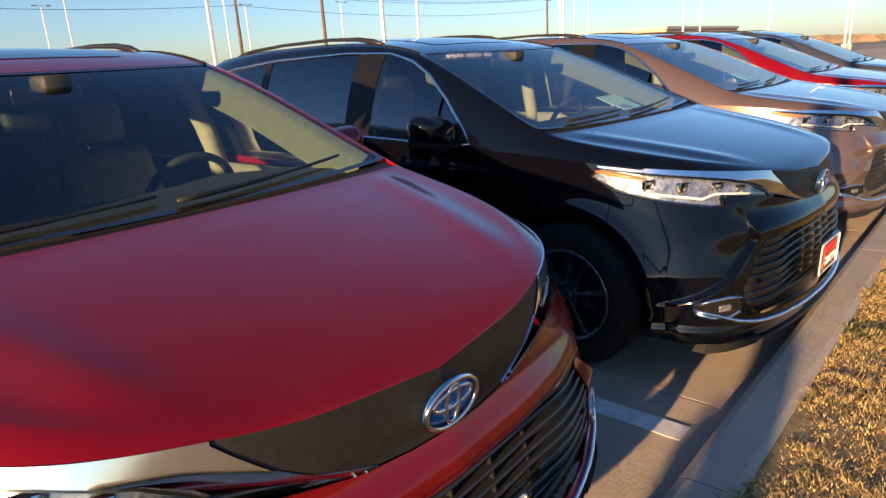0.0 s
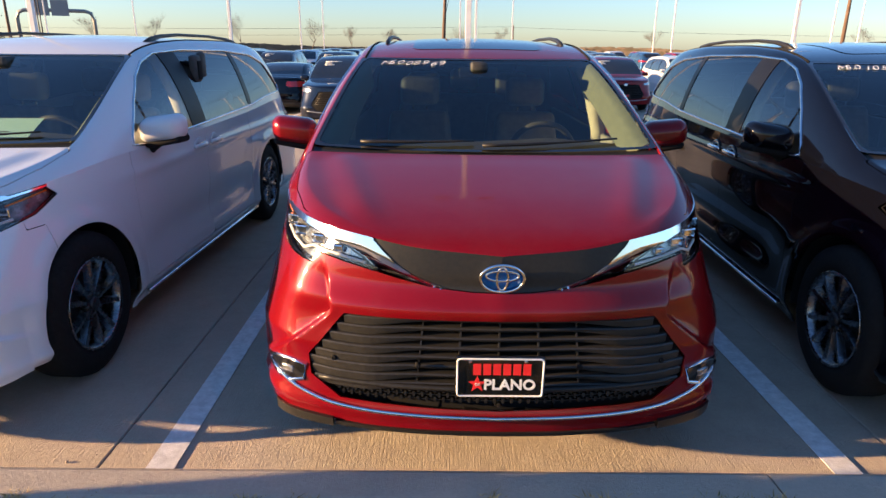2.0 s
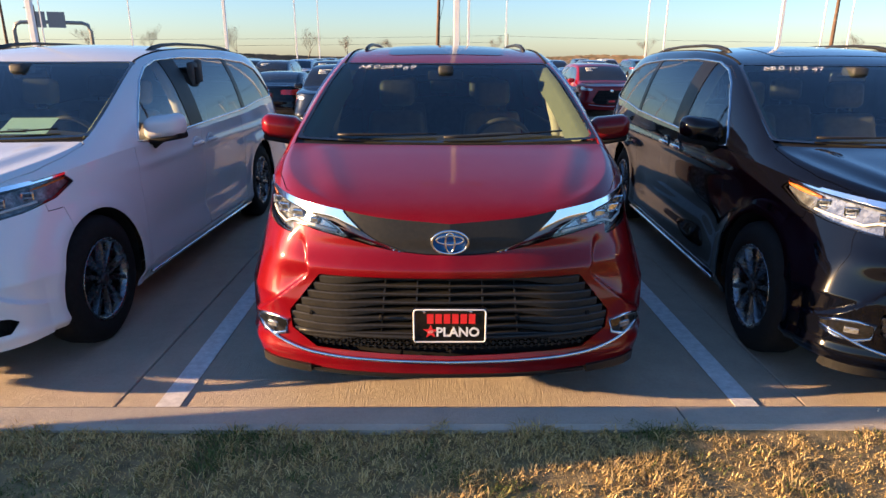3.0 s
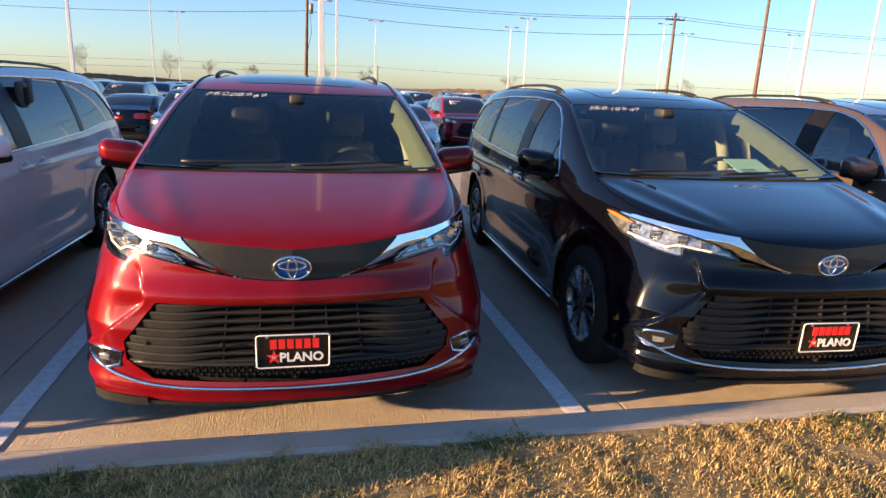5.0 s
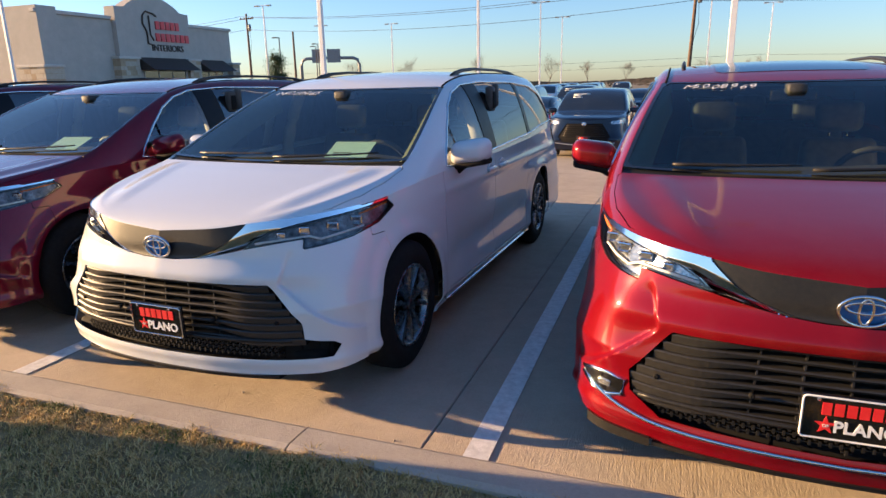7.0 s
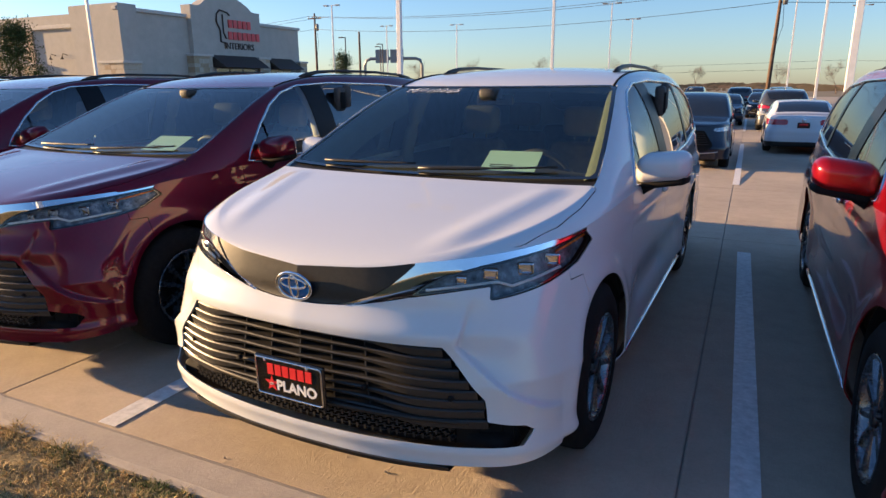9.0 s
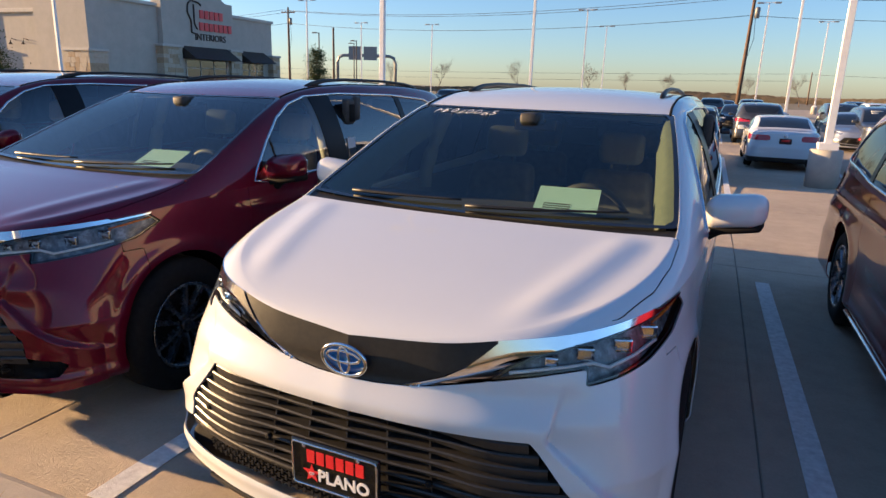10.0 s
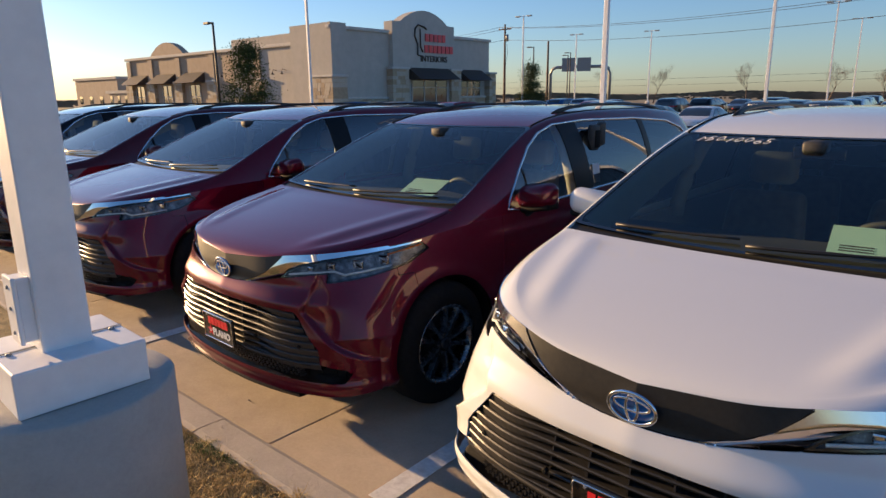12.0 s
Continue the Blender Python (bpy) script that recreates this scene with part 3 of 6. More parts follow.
def wheel(parent, name="wheel", at=(0, 0, 0), flip=False, r=.368, w=.225, spokes=5, rim_r=.232, cheap=False):
    """Tyre, machined split-spoke rim and hub cap; the outer face points to +x."""
    m = Matrix.Translation(at) @ (Matrix.Rotation(math.pi, 4, "Z") if flip else Matrix())
    h = w / 2
    tyre = [(-h + .01, rim_r), (-h, rim_r + .03), (-h + .004, r - .05), (-h + .03, r - .008), (-h + .06, r), (h - .06, r), (h - .03, r - .008), (h - .004, r - .05), (h, rim_r + .03), (h - .012, rim_r + .004), (h - .05, rim_r - .006)]
    ty = part(name, moved(lathe_vf(tyre, sides=24 if cheap else 56), m), RUBBER, parent, "black rubber tyre")
    rim = [(h - .045, rim_r - .006), (h - .008, rim_r + .006), (h - .004, rim_r), (h - .012, rim_r - .012), (h - .05, rim_r - .022), (-h + .02, rim_r - .03), (-h + .02, rim_r - .01)]
    part("rim", moved(lathe_vf(rim, sides=24 if cheap else 56), m), SPOKE, ty, "machined alloy rim")
    disc = lathe_vf([(h - .10, .01), (h - .10, rim_r - .02), (h - .12, rim_r - .02), (h - .12, .01)], sides=24)
    part("brake_disc", moved(disc, m), WHEEL_GREY, ty)
    blades = []
    for k in range(spokes):
        for sgn in (-1, 1):
            a0 = 2 * math.pi * k / spokes
            ring = []
            for rr, off, wd, dx in ((.035, .014, .018, -.026), (.09, .024, .019, -.020), (.16, .042, .021, -.014), (rim_r - .006, .066, .024, -.012)):
                ang = a0 + sgn * off / rr * (.75 if rr < .05 else 1)
                c, s_ = math.cos(ang), math.sin(ang)
                for dw, ddx in ((-wd, -.035), (-wd * .5, -.004 if sgn > 0 else 0), (wd * .5, 0 if sgn > 0 else -.004), (wd, -.035)):
                    ring.append((h + dx + ddx, rr * c - dw * s_, rr * s_ + dw * c))
            F = []
            for i in range(3):
                for j in range(3):
                    F.append((i * 4 + j, i * 4 + j + 1, (i + 1) * 4 + j + 1, (i + 1) * 4 + j))
            blades.append((ring, F))
    if cheap:
        part("spokes", moved(join_vf(*blades), m), SPOKE, ty, smooth=False)
    else:
        for bl in [join_vf(blades[2 * i], blades[2 * i + 1]) for i in range(spokes)]:
            part("spoke", moved(bl, m), SPOKE, ty, smooth=False)
    cap = lathe_vf([(h - .045, .001), (h - .012, .001), (h - .014, .030), (h - .022, .036), (h - .05, .036)], sides=20)
    nuts = [] if cheap else [moved(lathe_vf([(h - .05, .001), (h - .018, .001), (h - .020, .011), (h - .05, .012)], sides=6), Matrix.Translation((0, .057 * math.cos(2 * math.pi * k / 5 + .63), .057 * math.sin(2 * math.pi * k / 5 + .63)))) for k in range(5)]
    part("hub_cap", moved(join_vf(cap, *nuts), m), WHEEL_GREY, ty, "dark hub cap")
    return ty


def plate_on(parent, y, z, tilt, bright=True):
    """A dealer's plate in its frame, facing -y."""
    fr = part("licence_plate", box_bm(-.162, -.012, -.083, .162, .006, .083, .006), GLOSS_BLACK, parent, "black dealer plate with red and white lettering", False)
    fr.matrix_basis = pose(0, y, z, tilt)
    rim = [(-.155, -.076), (.155, -.076), (.155, .076), (-.155, .076)]
    pts = []
    for i, (a, b) in enumerate(rim):
        for k in range(5):
            an = math.radians((225, 315, 45, 135)[i] - 45 + k * 22.5)
            pts.append((a - math.copysign(.012, a) + .012 * math.cos(an), -.0135, b - math.copysign(.012, b) + .012 * math.sin(an)))
    part("border", tube_vf(pts, .0035, 6, True), PLATE_WHITE if bright else CHROME, fr, "white border" if bright else "chrome border")
    # the brand word as plain bars, the town as letters, a star beside it
    for i in range(6):
        part("brand_letter", box_vf(-.098 + i * .036, -.0155, .012, -.070 + i * .036, -.012, .056), PLATE_RED, fr, "red block letter", False)
    st = []
    for k in range(10):
        rr = .034 if k % 2 == 0 else .014
        st.append((-.082 + rr * math.sin(k * math.pi / 5), -.0145, -.027 + rr * math.cos(k * math.pi / 5)))
    sv = st + [(a, -.011, b) for a, _, b in st]
    sf = [tuple(range(10))] + [(i, i + 10, (i + 1) % 10 + 10, (i + 1) % 10) for i in range(10)]
    part("star", (sv, sf), PLATE_RED, fr, "red star", False)
    text_mesh("town_word", "PLANO", .058, PLATE_WHITE, fr, pose(.035, -.013, -.048, 90), .002, "white letters", bold=.0016)
    text_mesh("star_word", "OF", .016, PLATE_WHITE, fr, pose(-.082, -.0155, -.033, 90), .001, "small white letters")
    for sx in (-.11, .09):
        part("screw", moved(lathe_vf([(-.002, .0005), (.004, .0005), (.003, .006), (-.002, .007)], "z", 10), pose(sx, -.0125, .066, 90)), CHROME, fr)
    return fr


def emblem_on(parent, y, z, tilt):
    """An oval badge: a blue field with chrome ovals."""
    a, b = .078, .053
    disc = [(0, .001), (.010, .001), (.009, .6), (.004, .95), (0, 1.0)]
    V, F = lathe_vf(disc, "z", 40)
    e = part("emblem", ([(p[0] * a, p[1] * b, p[2]) for p in V], F), EMBLEM_BLUE, parent, "blue oval badge with chrome rings")
    e.matrix_basis = pose(0, y, z, 90 - tilt)
    for (cx, cy, ra, rb, rr) in ((0, 0, a, b, .0065), (0, .012, .058, .020, .005), (0, 0, .020, .045, .005)):
        pts = [(cx + ra * math.cos(t), cy + rb * math.sin(t), .010) for t in np.linspace(0, 2 * math.pi, 36, endpoint=False)]
        part("ring", tube_vf(pts, rr, 6, True, (1, .8)), CHROME, e, "chrome oval")
    return e


def seat_on(parent, name, x, y, mat, z=.50, w=.52, head=CREAM):
    """One car seat: cushion, bolstered backrest and headrest."""
    st = part(name, box_bm(x - w / 2, y, z - .16, x + w / 2, y + .52, z, .06, None, 4), mat, parent, "grey leather seat")
    bm = box_bm(-w / 2, -.07, 0, w / 2, .07, .62, .055, None, 4)
    for v in bm.verts:
        v.co.x *= 1 - .22 * max(0, v.co.z / .62)
        if v.co.y < 0 and abs(v.co.x) < w * .28:
            v.co.y += .02
    b = part("backrest", bm, mat, st)
    b.matrix_basis = pose(x, y + .52, z - .04, -14)
    hb = box_bm(-.14, -.055, 0, .14, .055, .20, .05, None, 4)
    hd = part("headrest", hb, head, st, "cream headrest")
    hd.matrix_basis = pose(x, y + .70, z + .60, -10)
    part("headrest_post", join_vf(tube_vf([(x - .05, y + .685, z + .52), (x - .05, y + .70, z + .64)], .007, 6), tube_vf([(x + .05, y + .685, z + .52), (x + .05, y + .70, z + .64)], .007, 6)), CHROME, st)
    return st


def make_van(name, label, mat, trim="A", group="minivans in the front row", headrest=CREAM):
    van = thing(name, label, "minivan", group)
    form = FORM
    low, top = form.lower(fine=np.arange(8, 76, .45)), form.upper()
    gap = .0018

    def on_u(poly):
        return lambda V, P: np.where(P[:, 0] < 100, sd_poly(poly, P[:, 0] * U, V[:, 2]), -1.0)

    def arches(V, P):
        d = np.full(len(V), 9.0)
        for yc in (.83, 3.89):
            d = np.minimum(d, np.hypot(V[:, 1] - yc, V[:, 2] - .37) - .41)
        return np.where(P[:, 0] > 50, d, 9.0)

    def grille_sd(V, P):
        return np.where(P[:, 0] < 60, sd_poly(GRILLE_A if trim == "A" else GRILLE_B, V[:, 0], V[:, 2]), -1.0)
    nose = form.patch(np.concatenate([np.arange(0, 8, 1.0), np.arange(8, 34, .22), np.arange(34, 78, .5)]), .772, 64)
    hl, wing, band = (nose.cut(on_u(p)) for p in (HEADLAMP, CHROME_WING, BAND))
    under = np.maximum(0, RIDGE(wing.P[:, 0]) - wing.V[:, 2]) * (wing.P[:, 0] < 36)
    wing.V -= wing.normals() * (under * .55)[:, None]
    body = low.cut(arches)
    body = body.cut(lambda V, P: -np.maximum(np.maximum(on_u(HEADLAMP)(V, P), on_u(CHROME_WING)(V, P)), on_u(BAND)(V, P)) - .0035)
    body = body.cut(lambda V, P: -grille_sd(V, P))
    # panels: bumper ahead of the arch, fender, doors, rear
    def bumper_line(V, P):
        return np.where(P[:, 0] > 100, -1.0, np.maximum(.52 - V[:, 1], np.minimum(.84 - V[:, 2], .62 - V[:, 1])) * 1.0)
    bumper = body.cut(lambda V, P: bumper_line(V, P) - gap)
    rest = body.cut(lambda V, P: bumper_line(V, P) + gap, -1)
    solid(part("front_bumper", bumper.both(), mat, van), .006)
    d1, d2, d3 = 1.36, 2.40, 3.36
    sill = lambda V: V[:, 2] - .30
    fender = rest.cut(lambda V, P: d1 - V[:, 1] - gap)
    door1 = rest.cut(lambda V, P: np.minimum(np.minimum(V[:, 1] - d1 - gap, d2 - V[:, 1] - gap), sill(V) - gap))
    door2 = rest.cut(lambda V, P: np.minimum(np.minimum(V[:, 1] - d2 - gap, d3 - V[:, 1] - gap), sill(V) - gap))
    sills = rest.cut(lambda V, P: np.minimum(np.minimum(V[:, 1] - d1 - gap, d3 - V[:, 1]), -(sill(V) + gap)))
    rear = rest.cut(lambda V, P: V[:, 1] - d3 - gap)
    # the upper shell
    def ws_sd(V, P):
        xe = form.xe(V[:, 1])
        base = .985 + .075 * (V[:, 0] / .82) ** 2 - .02
        topy = 1.955 + .075 * (V[:, 0] / .7) ** 2
        return np.where(P[:, 0] > .86, np.minimum(np.minimum(V[:, 1] - base, topy - V[:, 1]), (xe + .012 - np.abs(V[:, 0]))), -1.0)

    def hood_sd(V, P):
        hood_end = .925 + .055 * (V[:, 0] / .82) ** 2
        side = np.interp(V[:, 1], [.02, .10, .2, .35, .55, .75, .95], [.5, .52, .655, .765, .835, .865, .872])
        return np.minimum(hood_end - V[:, 1], np.where(V[:, 1] < .30, 1.0, side - np.abs(V[:, 0])))

    def dlo_sd(V, P):
        return np.where(P[:, 0] < .97, sd_poly(DLO, V[:, 1], V[:, 2]), -1.0)

    hood = top.cut(lambda V, P: hood_sd(V, P) - gap)
    screen = top.cut(ws_sd)
    hood_end = lambda V: .925 + .055 * (V[:, 0] / .82) ** 2
    cowl = top.cut(lambda V, P: V[:, 1] - hood_end(V)).cut(lambda V, P: .968 + .075 * (V[:, 0] / .82) ** 2 - V[:, 1]).cut(lambda V, P: .862 - np.abs(V[:, 0]))

    def opening(V, P):
        """Screen and cowl as one hole."""
        topy = 1.955 + .075 * (V[:, 0] / .7) ** 2
        return np.where(P[:, 0] > .80, np.minimum(np.minimum(V[:, 1] - hood_end(V), topy - V[:, 1]), (form.xe(V[:, 1]) + .012 - np.abs(V[:, 0]))), -1.0)
    side = top.cut(dlo_sd)
    shell = top.cut(lambda V, P: -(hood_sd(V, P) + gap)).cut(lambda V, P: -opening(V, P)).cut(lambda V, P: -dlo_sd(V, P))
    back_glass = shell.cut(lambda V, P: np.minimum(np.minimum(V[:, 1] - 4.66, 4.93 - V[:, 1]), np.where(P[:, 0] > .9, .55 - np.abs(V[:, 0]), -1)))
    shell = shell.cut(lambda V, P: -np.minimum(np.minimum(V[:, 1] - 4.66, 4.93 - V[:, 1]), np.where(P[:, 0] > .9, .55 - np.abs(V[:, 0]), -1)))
    solid(part("hood", hood.both(), mat, van), .008)
    solid(part("roof_shell", shell.both(), mat, van), .012)
    for sgn in (1, -1):
        f = (lambda s: s.vf()) if sgn == 1 else (lambda s: mirrored(s.vf()))
        solid(part("fender", f(fender), mat, van), .006)
        for nm, dr, yh in (("front_door", door1, 2.27), ("sliding_door", door2, 2.55)):
            ob = solid(part(nm, f(dr), mat, van), .008)
            hx = form.side_x(yh, 1.07) + .012
            hb = box_bm(-.014, -.10, -.016, .014, .10, .016, .012, None, 3)
            hd = part("door_handle", hb, mat if trim == "B" else CHROME, ob, "body-coloured handle" if trim == "B" else "chrome handle")
            hd.matrix_basis = pose(sgn * (hx + .012), yh, .955)
            cup = lathe_vf([(0, .001), (.002, .045), (.004, .055), (-.004, .058), (-.004, .001)], "x", 20)
            cp = part("handle_cup", ([(p[0], p[1] * 1.4, p[2]) for p in cup[0]], cup[1]), mat if trim == "B" else GLOSS_BLACK, ob)
            cp.matrix_basis = pose(sgn * (hx - .002), yh, .952, 0, 0, 0 if sgn == 1 else 180)
        sl = solid(part("sill", f(sills), mat, van, "body-coloured sill"), .006)
        sk = tube_vf([(sgn * .968, y, .235) for y in np.linspace(1.36, 3.45, 12)], .016, 8, False, (1, .8))
        part("sill_strip", sk, CHROME, sl, "chrome sill strip")
        solid(part("rear_quarter", f(rear), mat, van), .006)
        # glazing, cut by the pillars
        for nm, a0, a1, gm in (("quarter_light", 1.30, 1.665, SIDE_GLASS), ("front_window", 1.685, 2.33, SIDE_GLASS), ("sliding_window", 2.47, 3.46, PRIVACY), ("rear_quarter_window", 3.54, 4.8, PRIVACY)):
            lean = .10 if nm == "front_window" else 0
            pane = side.cut(lambda V, P: np.minimum(V[:, 1] - a0, a1 - lean * (V[:, 2] - 1.1) - V[:, 1]))
            w_ = part(nm, f(pane.pushed(-.004)), gm, van, "tinted side glass" if gm is PRIVACY else "clear side glass")
            w_.visible_shadow = gm is PRIVACY
        for a0, a1 in ((1.660, 1.692), (2.24, 2.475), (3.455, 3.545)):
            pl = side.cut(lambda V, P: np.minimum(V[:, 1] - a0, a1 - V[:, 1]))
            solid(part("window_pillar", f(pl), PILLAR_BLACK, van, "gloss black pillar cover"), .006)
        rim = []
        for i in range(len(DLO)):
            (ya, za), (yb, zb) = DLO[i], DLO[(i + 1) % len(DLO)]
            nst = max(2, int(math.hypot(yb - ya, zb - za) / .07))
            for k in range(nst):
                yy, zz = ya + (yb - ya) * k / nst, za + (zb - za) * k / nst
                rim.append((sgn * (form.side_x(yy, zz) + .001), yy, zz))
        part("window_trim", tube_vf(rim, .009, 6, True), CHROME, van, "chrome window surround")
        # head lamp: clear lens, dark bowl, three lens units, running-light strip, amber end
        lamp = part("headlight", f(hl.pushed(.001)), LENS, van, "clear headlight lens")
        bowl = part("lamp_bowl", f(hl.pushed(-.035)), LAMP_GLASS if trim == "A" else SMOKED, lamp, "silvered lamp bowl" if trim == "A" else "smoked lamp bowl")
        rimw = part("lamp_rim", f(hl.cut(lambda V, P: sd_poly(HEADLAMP, P[:, 0] * U, V[:, 2]) - .006, -1).pushed(-.012)), GLOSS_BLACK, lamp)

        def at_lamp(deg, z, depth):
            zb = form.belt_z(deg)
            x, y = form.outline(deg, z, zb, VAN["blend_z"])
            o = van_sculpt(deg, x, y, z) - depth
            k = math.radians(deg)
            return Vector((sgn * (x + math.sin(k) * o), y - math.cos(k) * o, z))
        for dg, zz, rr in ((58, .925, .030), (50, .915, .030), (42, .912, .027), (36, .897, .020)):
            c = at_lamp(dg, zz, .028)
            out = Vector((sgn * math.sin(math.radians(dg * .45)), -math.cos(math.radians(dg * .45)), 0))
            bx = box_bm(-rr, -rr * .75, -.012, rr, rr * .75, .014, .006)
            bmesh.ops.inset_individual(bx, faces=[q for q in bx.faces if q.normal.z > .9 and q.calc_area() > rr * rr], thickness=.006, depth=-.012)
            un = part("lamp_unit", bx, CHROME, lamp, "chrome lamp unit", False)
            un.matrix_basis = Matrix.Translation(c) @ out.to_track_quat("Z", "Y").to_matrix().to_4x4()
        drl = [at_lamp(dg, zz, .020) for dg, zz in ((29, .862), (33, .872), (38, .880), (43, .886), (46, .868), (52, .880), (60, .893))]
        part("running_light", tube_vf(drl, .006, 6), PLATE_WHITE, lamp, "white running-light strip")
        am = [at_lamp(dg, zz, .016) for dg, zz in ((59, .952), (63, .960), (68, .972), (72, .980))]
        part("side_marker", tube_vf(am, [.004, .010, .011, .005] if trim == "A" else [.003, .005, .005, .003], 8), AMBER, lamp, "amber side marker")
        solid(part("chrome_wing", f(wing.pushed(.004)), CHROME, van, "chrome wing trim"), .006)
        # fog lamp corner
        if trim == "A":
            pts = []
            for x_, z_ in FOG:
                pts.append((sgn * x_, form.front_y(x_, z_) - .003, z_))
            fg = part("fog_light", tube_vf(pts, .008, 8, True), CHROME, van, "chrome fog lamp surround")
            bez = low.cut(lambda V, P: np.where(P[:, 0] < 85, sd_poly(FOG, V[:, 0], V[:, 2]), -1.0))
            part("fog_bezel", f(bez.pushed(.0025)), GLOSS_BLACK, fg)
            c = Vector((sgn * .815, form.front_y(.815, .417) - .004, .417))
            bx = box_bm(-.030, -.005, -.015, .030, .012, .015, .006)
            fl = part("fog_lens", bx, LAMP_GLASS, fg, "fog lamp")
            fl.matrix_basis = pose(*c, 0, 0, sgn * 30)
        lip = []
        for x_ in np.linspace(.63, .88, 12):
            yy = form.front_y(x_, .27)
            lip += [(sgn * x_, yy - .016, .250 + .04 * (x_ - .63)), (sgn * x_, yy - .006, .212), (sgn * x_, yy + .05, .208), (sgn * x_, yy + .03, .25)]
        F = [(i * 4 + j, i * 4 + (j + 1) % 4, (i + 1) * 4 + (j + 1) % 4, (i + 1) * 4 + j) for i in range(11) for j in range(4)] + [(0, 1, 2, 3), (47, 46, 45, 44)]
        if trim == "A":
            part("corner_spoiler", (lip, F), SATIN, van, "black corner spoiler", False)
        # mirror: cap, dark underside and stalk, glass facing back
        bm = box_bm(-.13, -.075, -.07, .13, .07, .095, .055, None, 6)
        for v in bm.verts:
            k = v.co.x * sgn / .13
            front = max(0.0, -v.co.y / .075)
            v.co.z += .022 * k * (1 if v.co.z < 0 else .15) - .022 * max(0, -k) * (1 if v.co.z > 0 else 0)
            v.co.y -= front * (.020 - .030 * max(0, k) ** 2)
            v.co.z *= 1 - .16 * front
        mr = part("door_mirror", bm, mat, van, "painted door mirror")
        mr.matrix_basis = pose(sgn * 1.065, 1.60, 1.145, 0, 0, -sgn * 8)
        bm = box_bm(-.122, -.07, -.088, .118, .066, -.048, .016, None, 3)
        for v in bm.verts:
            v.co.z += .024 * v.co.x * sgn / .13
            v.co.y += .02 * max(0, v.co.x * sgn / .13) * (1 if v.co.y < 0 else 0)
        part("mirror_underside", bm, MATT_BLACK, mr, "black underside")
        part("mirror_stalk", tube_vf([(-sgn * .055, 0, -.085), (-sgn * .10, .005, -.105), (-sgn * .14, .01, -.135), (-sgn * .16, .015, -.16)], [.030, .040, .048, .05], 12, False, (1, .7)), MATT_BLACK, mr)
        part("mirror_glass", box_bm(-.10, .068, -.05, .10, .073, .06, .002), CHROME, mr, "mirror glass")
        # roof rail
        rl = [(sgn * .60, y_, form.top_z(.60, y_) + dz) for y_, dz in ((2.44, -.008), (2.54, .010), (2.70, .024), (3.0, .031), (3.6, .031), (4.05, .027), (4.25, .012), (4.36, -.008))]
        part("roof_rail", tube_vf(rl, [.012, .018, .015, .012, .012, .014, .018, .012], 10, False, (.9, 1)), SATIN, van, "black roof rail")
        part("roof_gutter", tube_vf([(sgn * float(form.xe(y_)) * .985, y_, form.top_z(float(form.xe(y_)) * .985, y_) + .001) for y_ in np.linspace(2.02, 4.5, 26)], .007, 6), MATT_BLACK, van)
        tl = rear.cut(lambda V, P: np.minimum(np.minimum(V[:, 2] - .90, 1.07 - V[:, 2]), V[:, 1] - 4.62))
        if tl.F:
            part("tail_light", f(tl.pushed(.006)), REDLENS, van, "red tail light")
        arc = [math.radians(a) for a in np.linspace(-12, 192, 24)]
        ring = [(sgn * q, .425 * math.cos(a), .425 * math.sin(a)) for a in arc for q in (.62, .955)]
        for yc in (.83, 3.89):
            part("wheel_arch_liner", (ring, [(2 * k, 2 * k + 1, 2 * k + 3, 2 * k + 2) for k in range(23)]), MATT_BLACK, van).matrix_basis = pose(0, yc, .37)
        for yc in (.83, 3.89):
            wheel(van, "wheel", (sgn * .864, yc, .368), sgn == -1)
    # lower grille
    backs = low.cut(lambda V, P: grille_sd(V, P) + .012).pushed(-.075)
    gr = part("grille", backs.both(), MATT_BLACK, van, "black slatted lower grille")
    poly = GRILLE_A if trim == "A" else GRILLE_B
    levels = np.linspace(.672, .415, 8)
    for i, z in enumerate(levels):
        xs = np.linspace(-.95, .95, 260)
        ok = sd_poly(poly, np.abs(xs), np.full(260, z)) > .004
        lim = xs[ok].max()
        V = []
        xs = np.linspace(-lim, lim, 41)
        for x in xs:
            f_out = float(sstep(.24, .52, abs(x)))
            y = form.front_y(x, z)
            d_ = .030 - .022 * f_out
            hgt = .009 + .020 * f_out
            drop = .004 * math.sin(abs(x) * 9) * f_out
            V += [(x, y + d_, z + .006 + drop), (x, y + d_ - .004, z + .001 + drop), (x, y + d_ + .003, z - hgt + drop), (x, y + .075, z - hgt * .6 + drop), (x, y + .075, z + .010 + drop)]
        F = [(a * 5 + k, a * 5 + (k + 1) % 5, (a + 1) * 5 + (k + 1) % 5, (a + 1) * 5 + k) for a in range(40) for k in range(5)]
        part("slat", (V, F), GRILLE_BLACK, gr, "", False)
    for x in (-.42, -.28, -.14, 0, .14, .28, .42):
        V = []
        for z in np.linspace(.672, .42, 9):
            y = form.front_y(x * (1 + .25 * (.672 - z)), z)
            xx = x * (1 + .35 * (.672 - z))
            V += [(xx - .003, y + .036, z), (xx + .003, y + .036, z), (xx + .003, y + .07, z), (xx - .003, y + .07, z)]
        F = [(a * 4 + k, a * 4 + (k + 1) % 4, (a + 1) * 4 + (k + 1) % 4, (a + 1) * 4 + k) for a in range(8) for k in range(4)]
        part("divider", (V, F), WHEEL_GREY, gr, "", False)
    cells = []
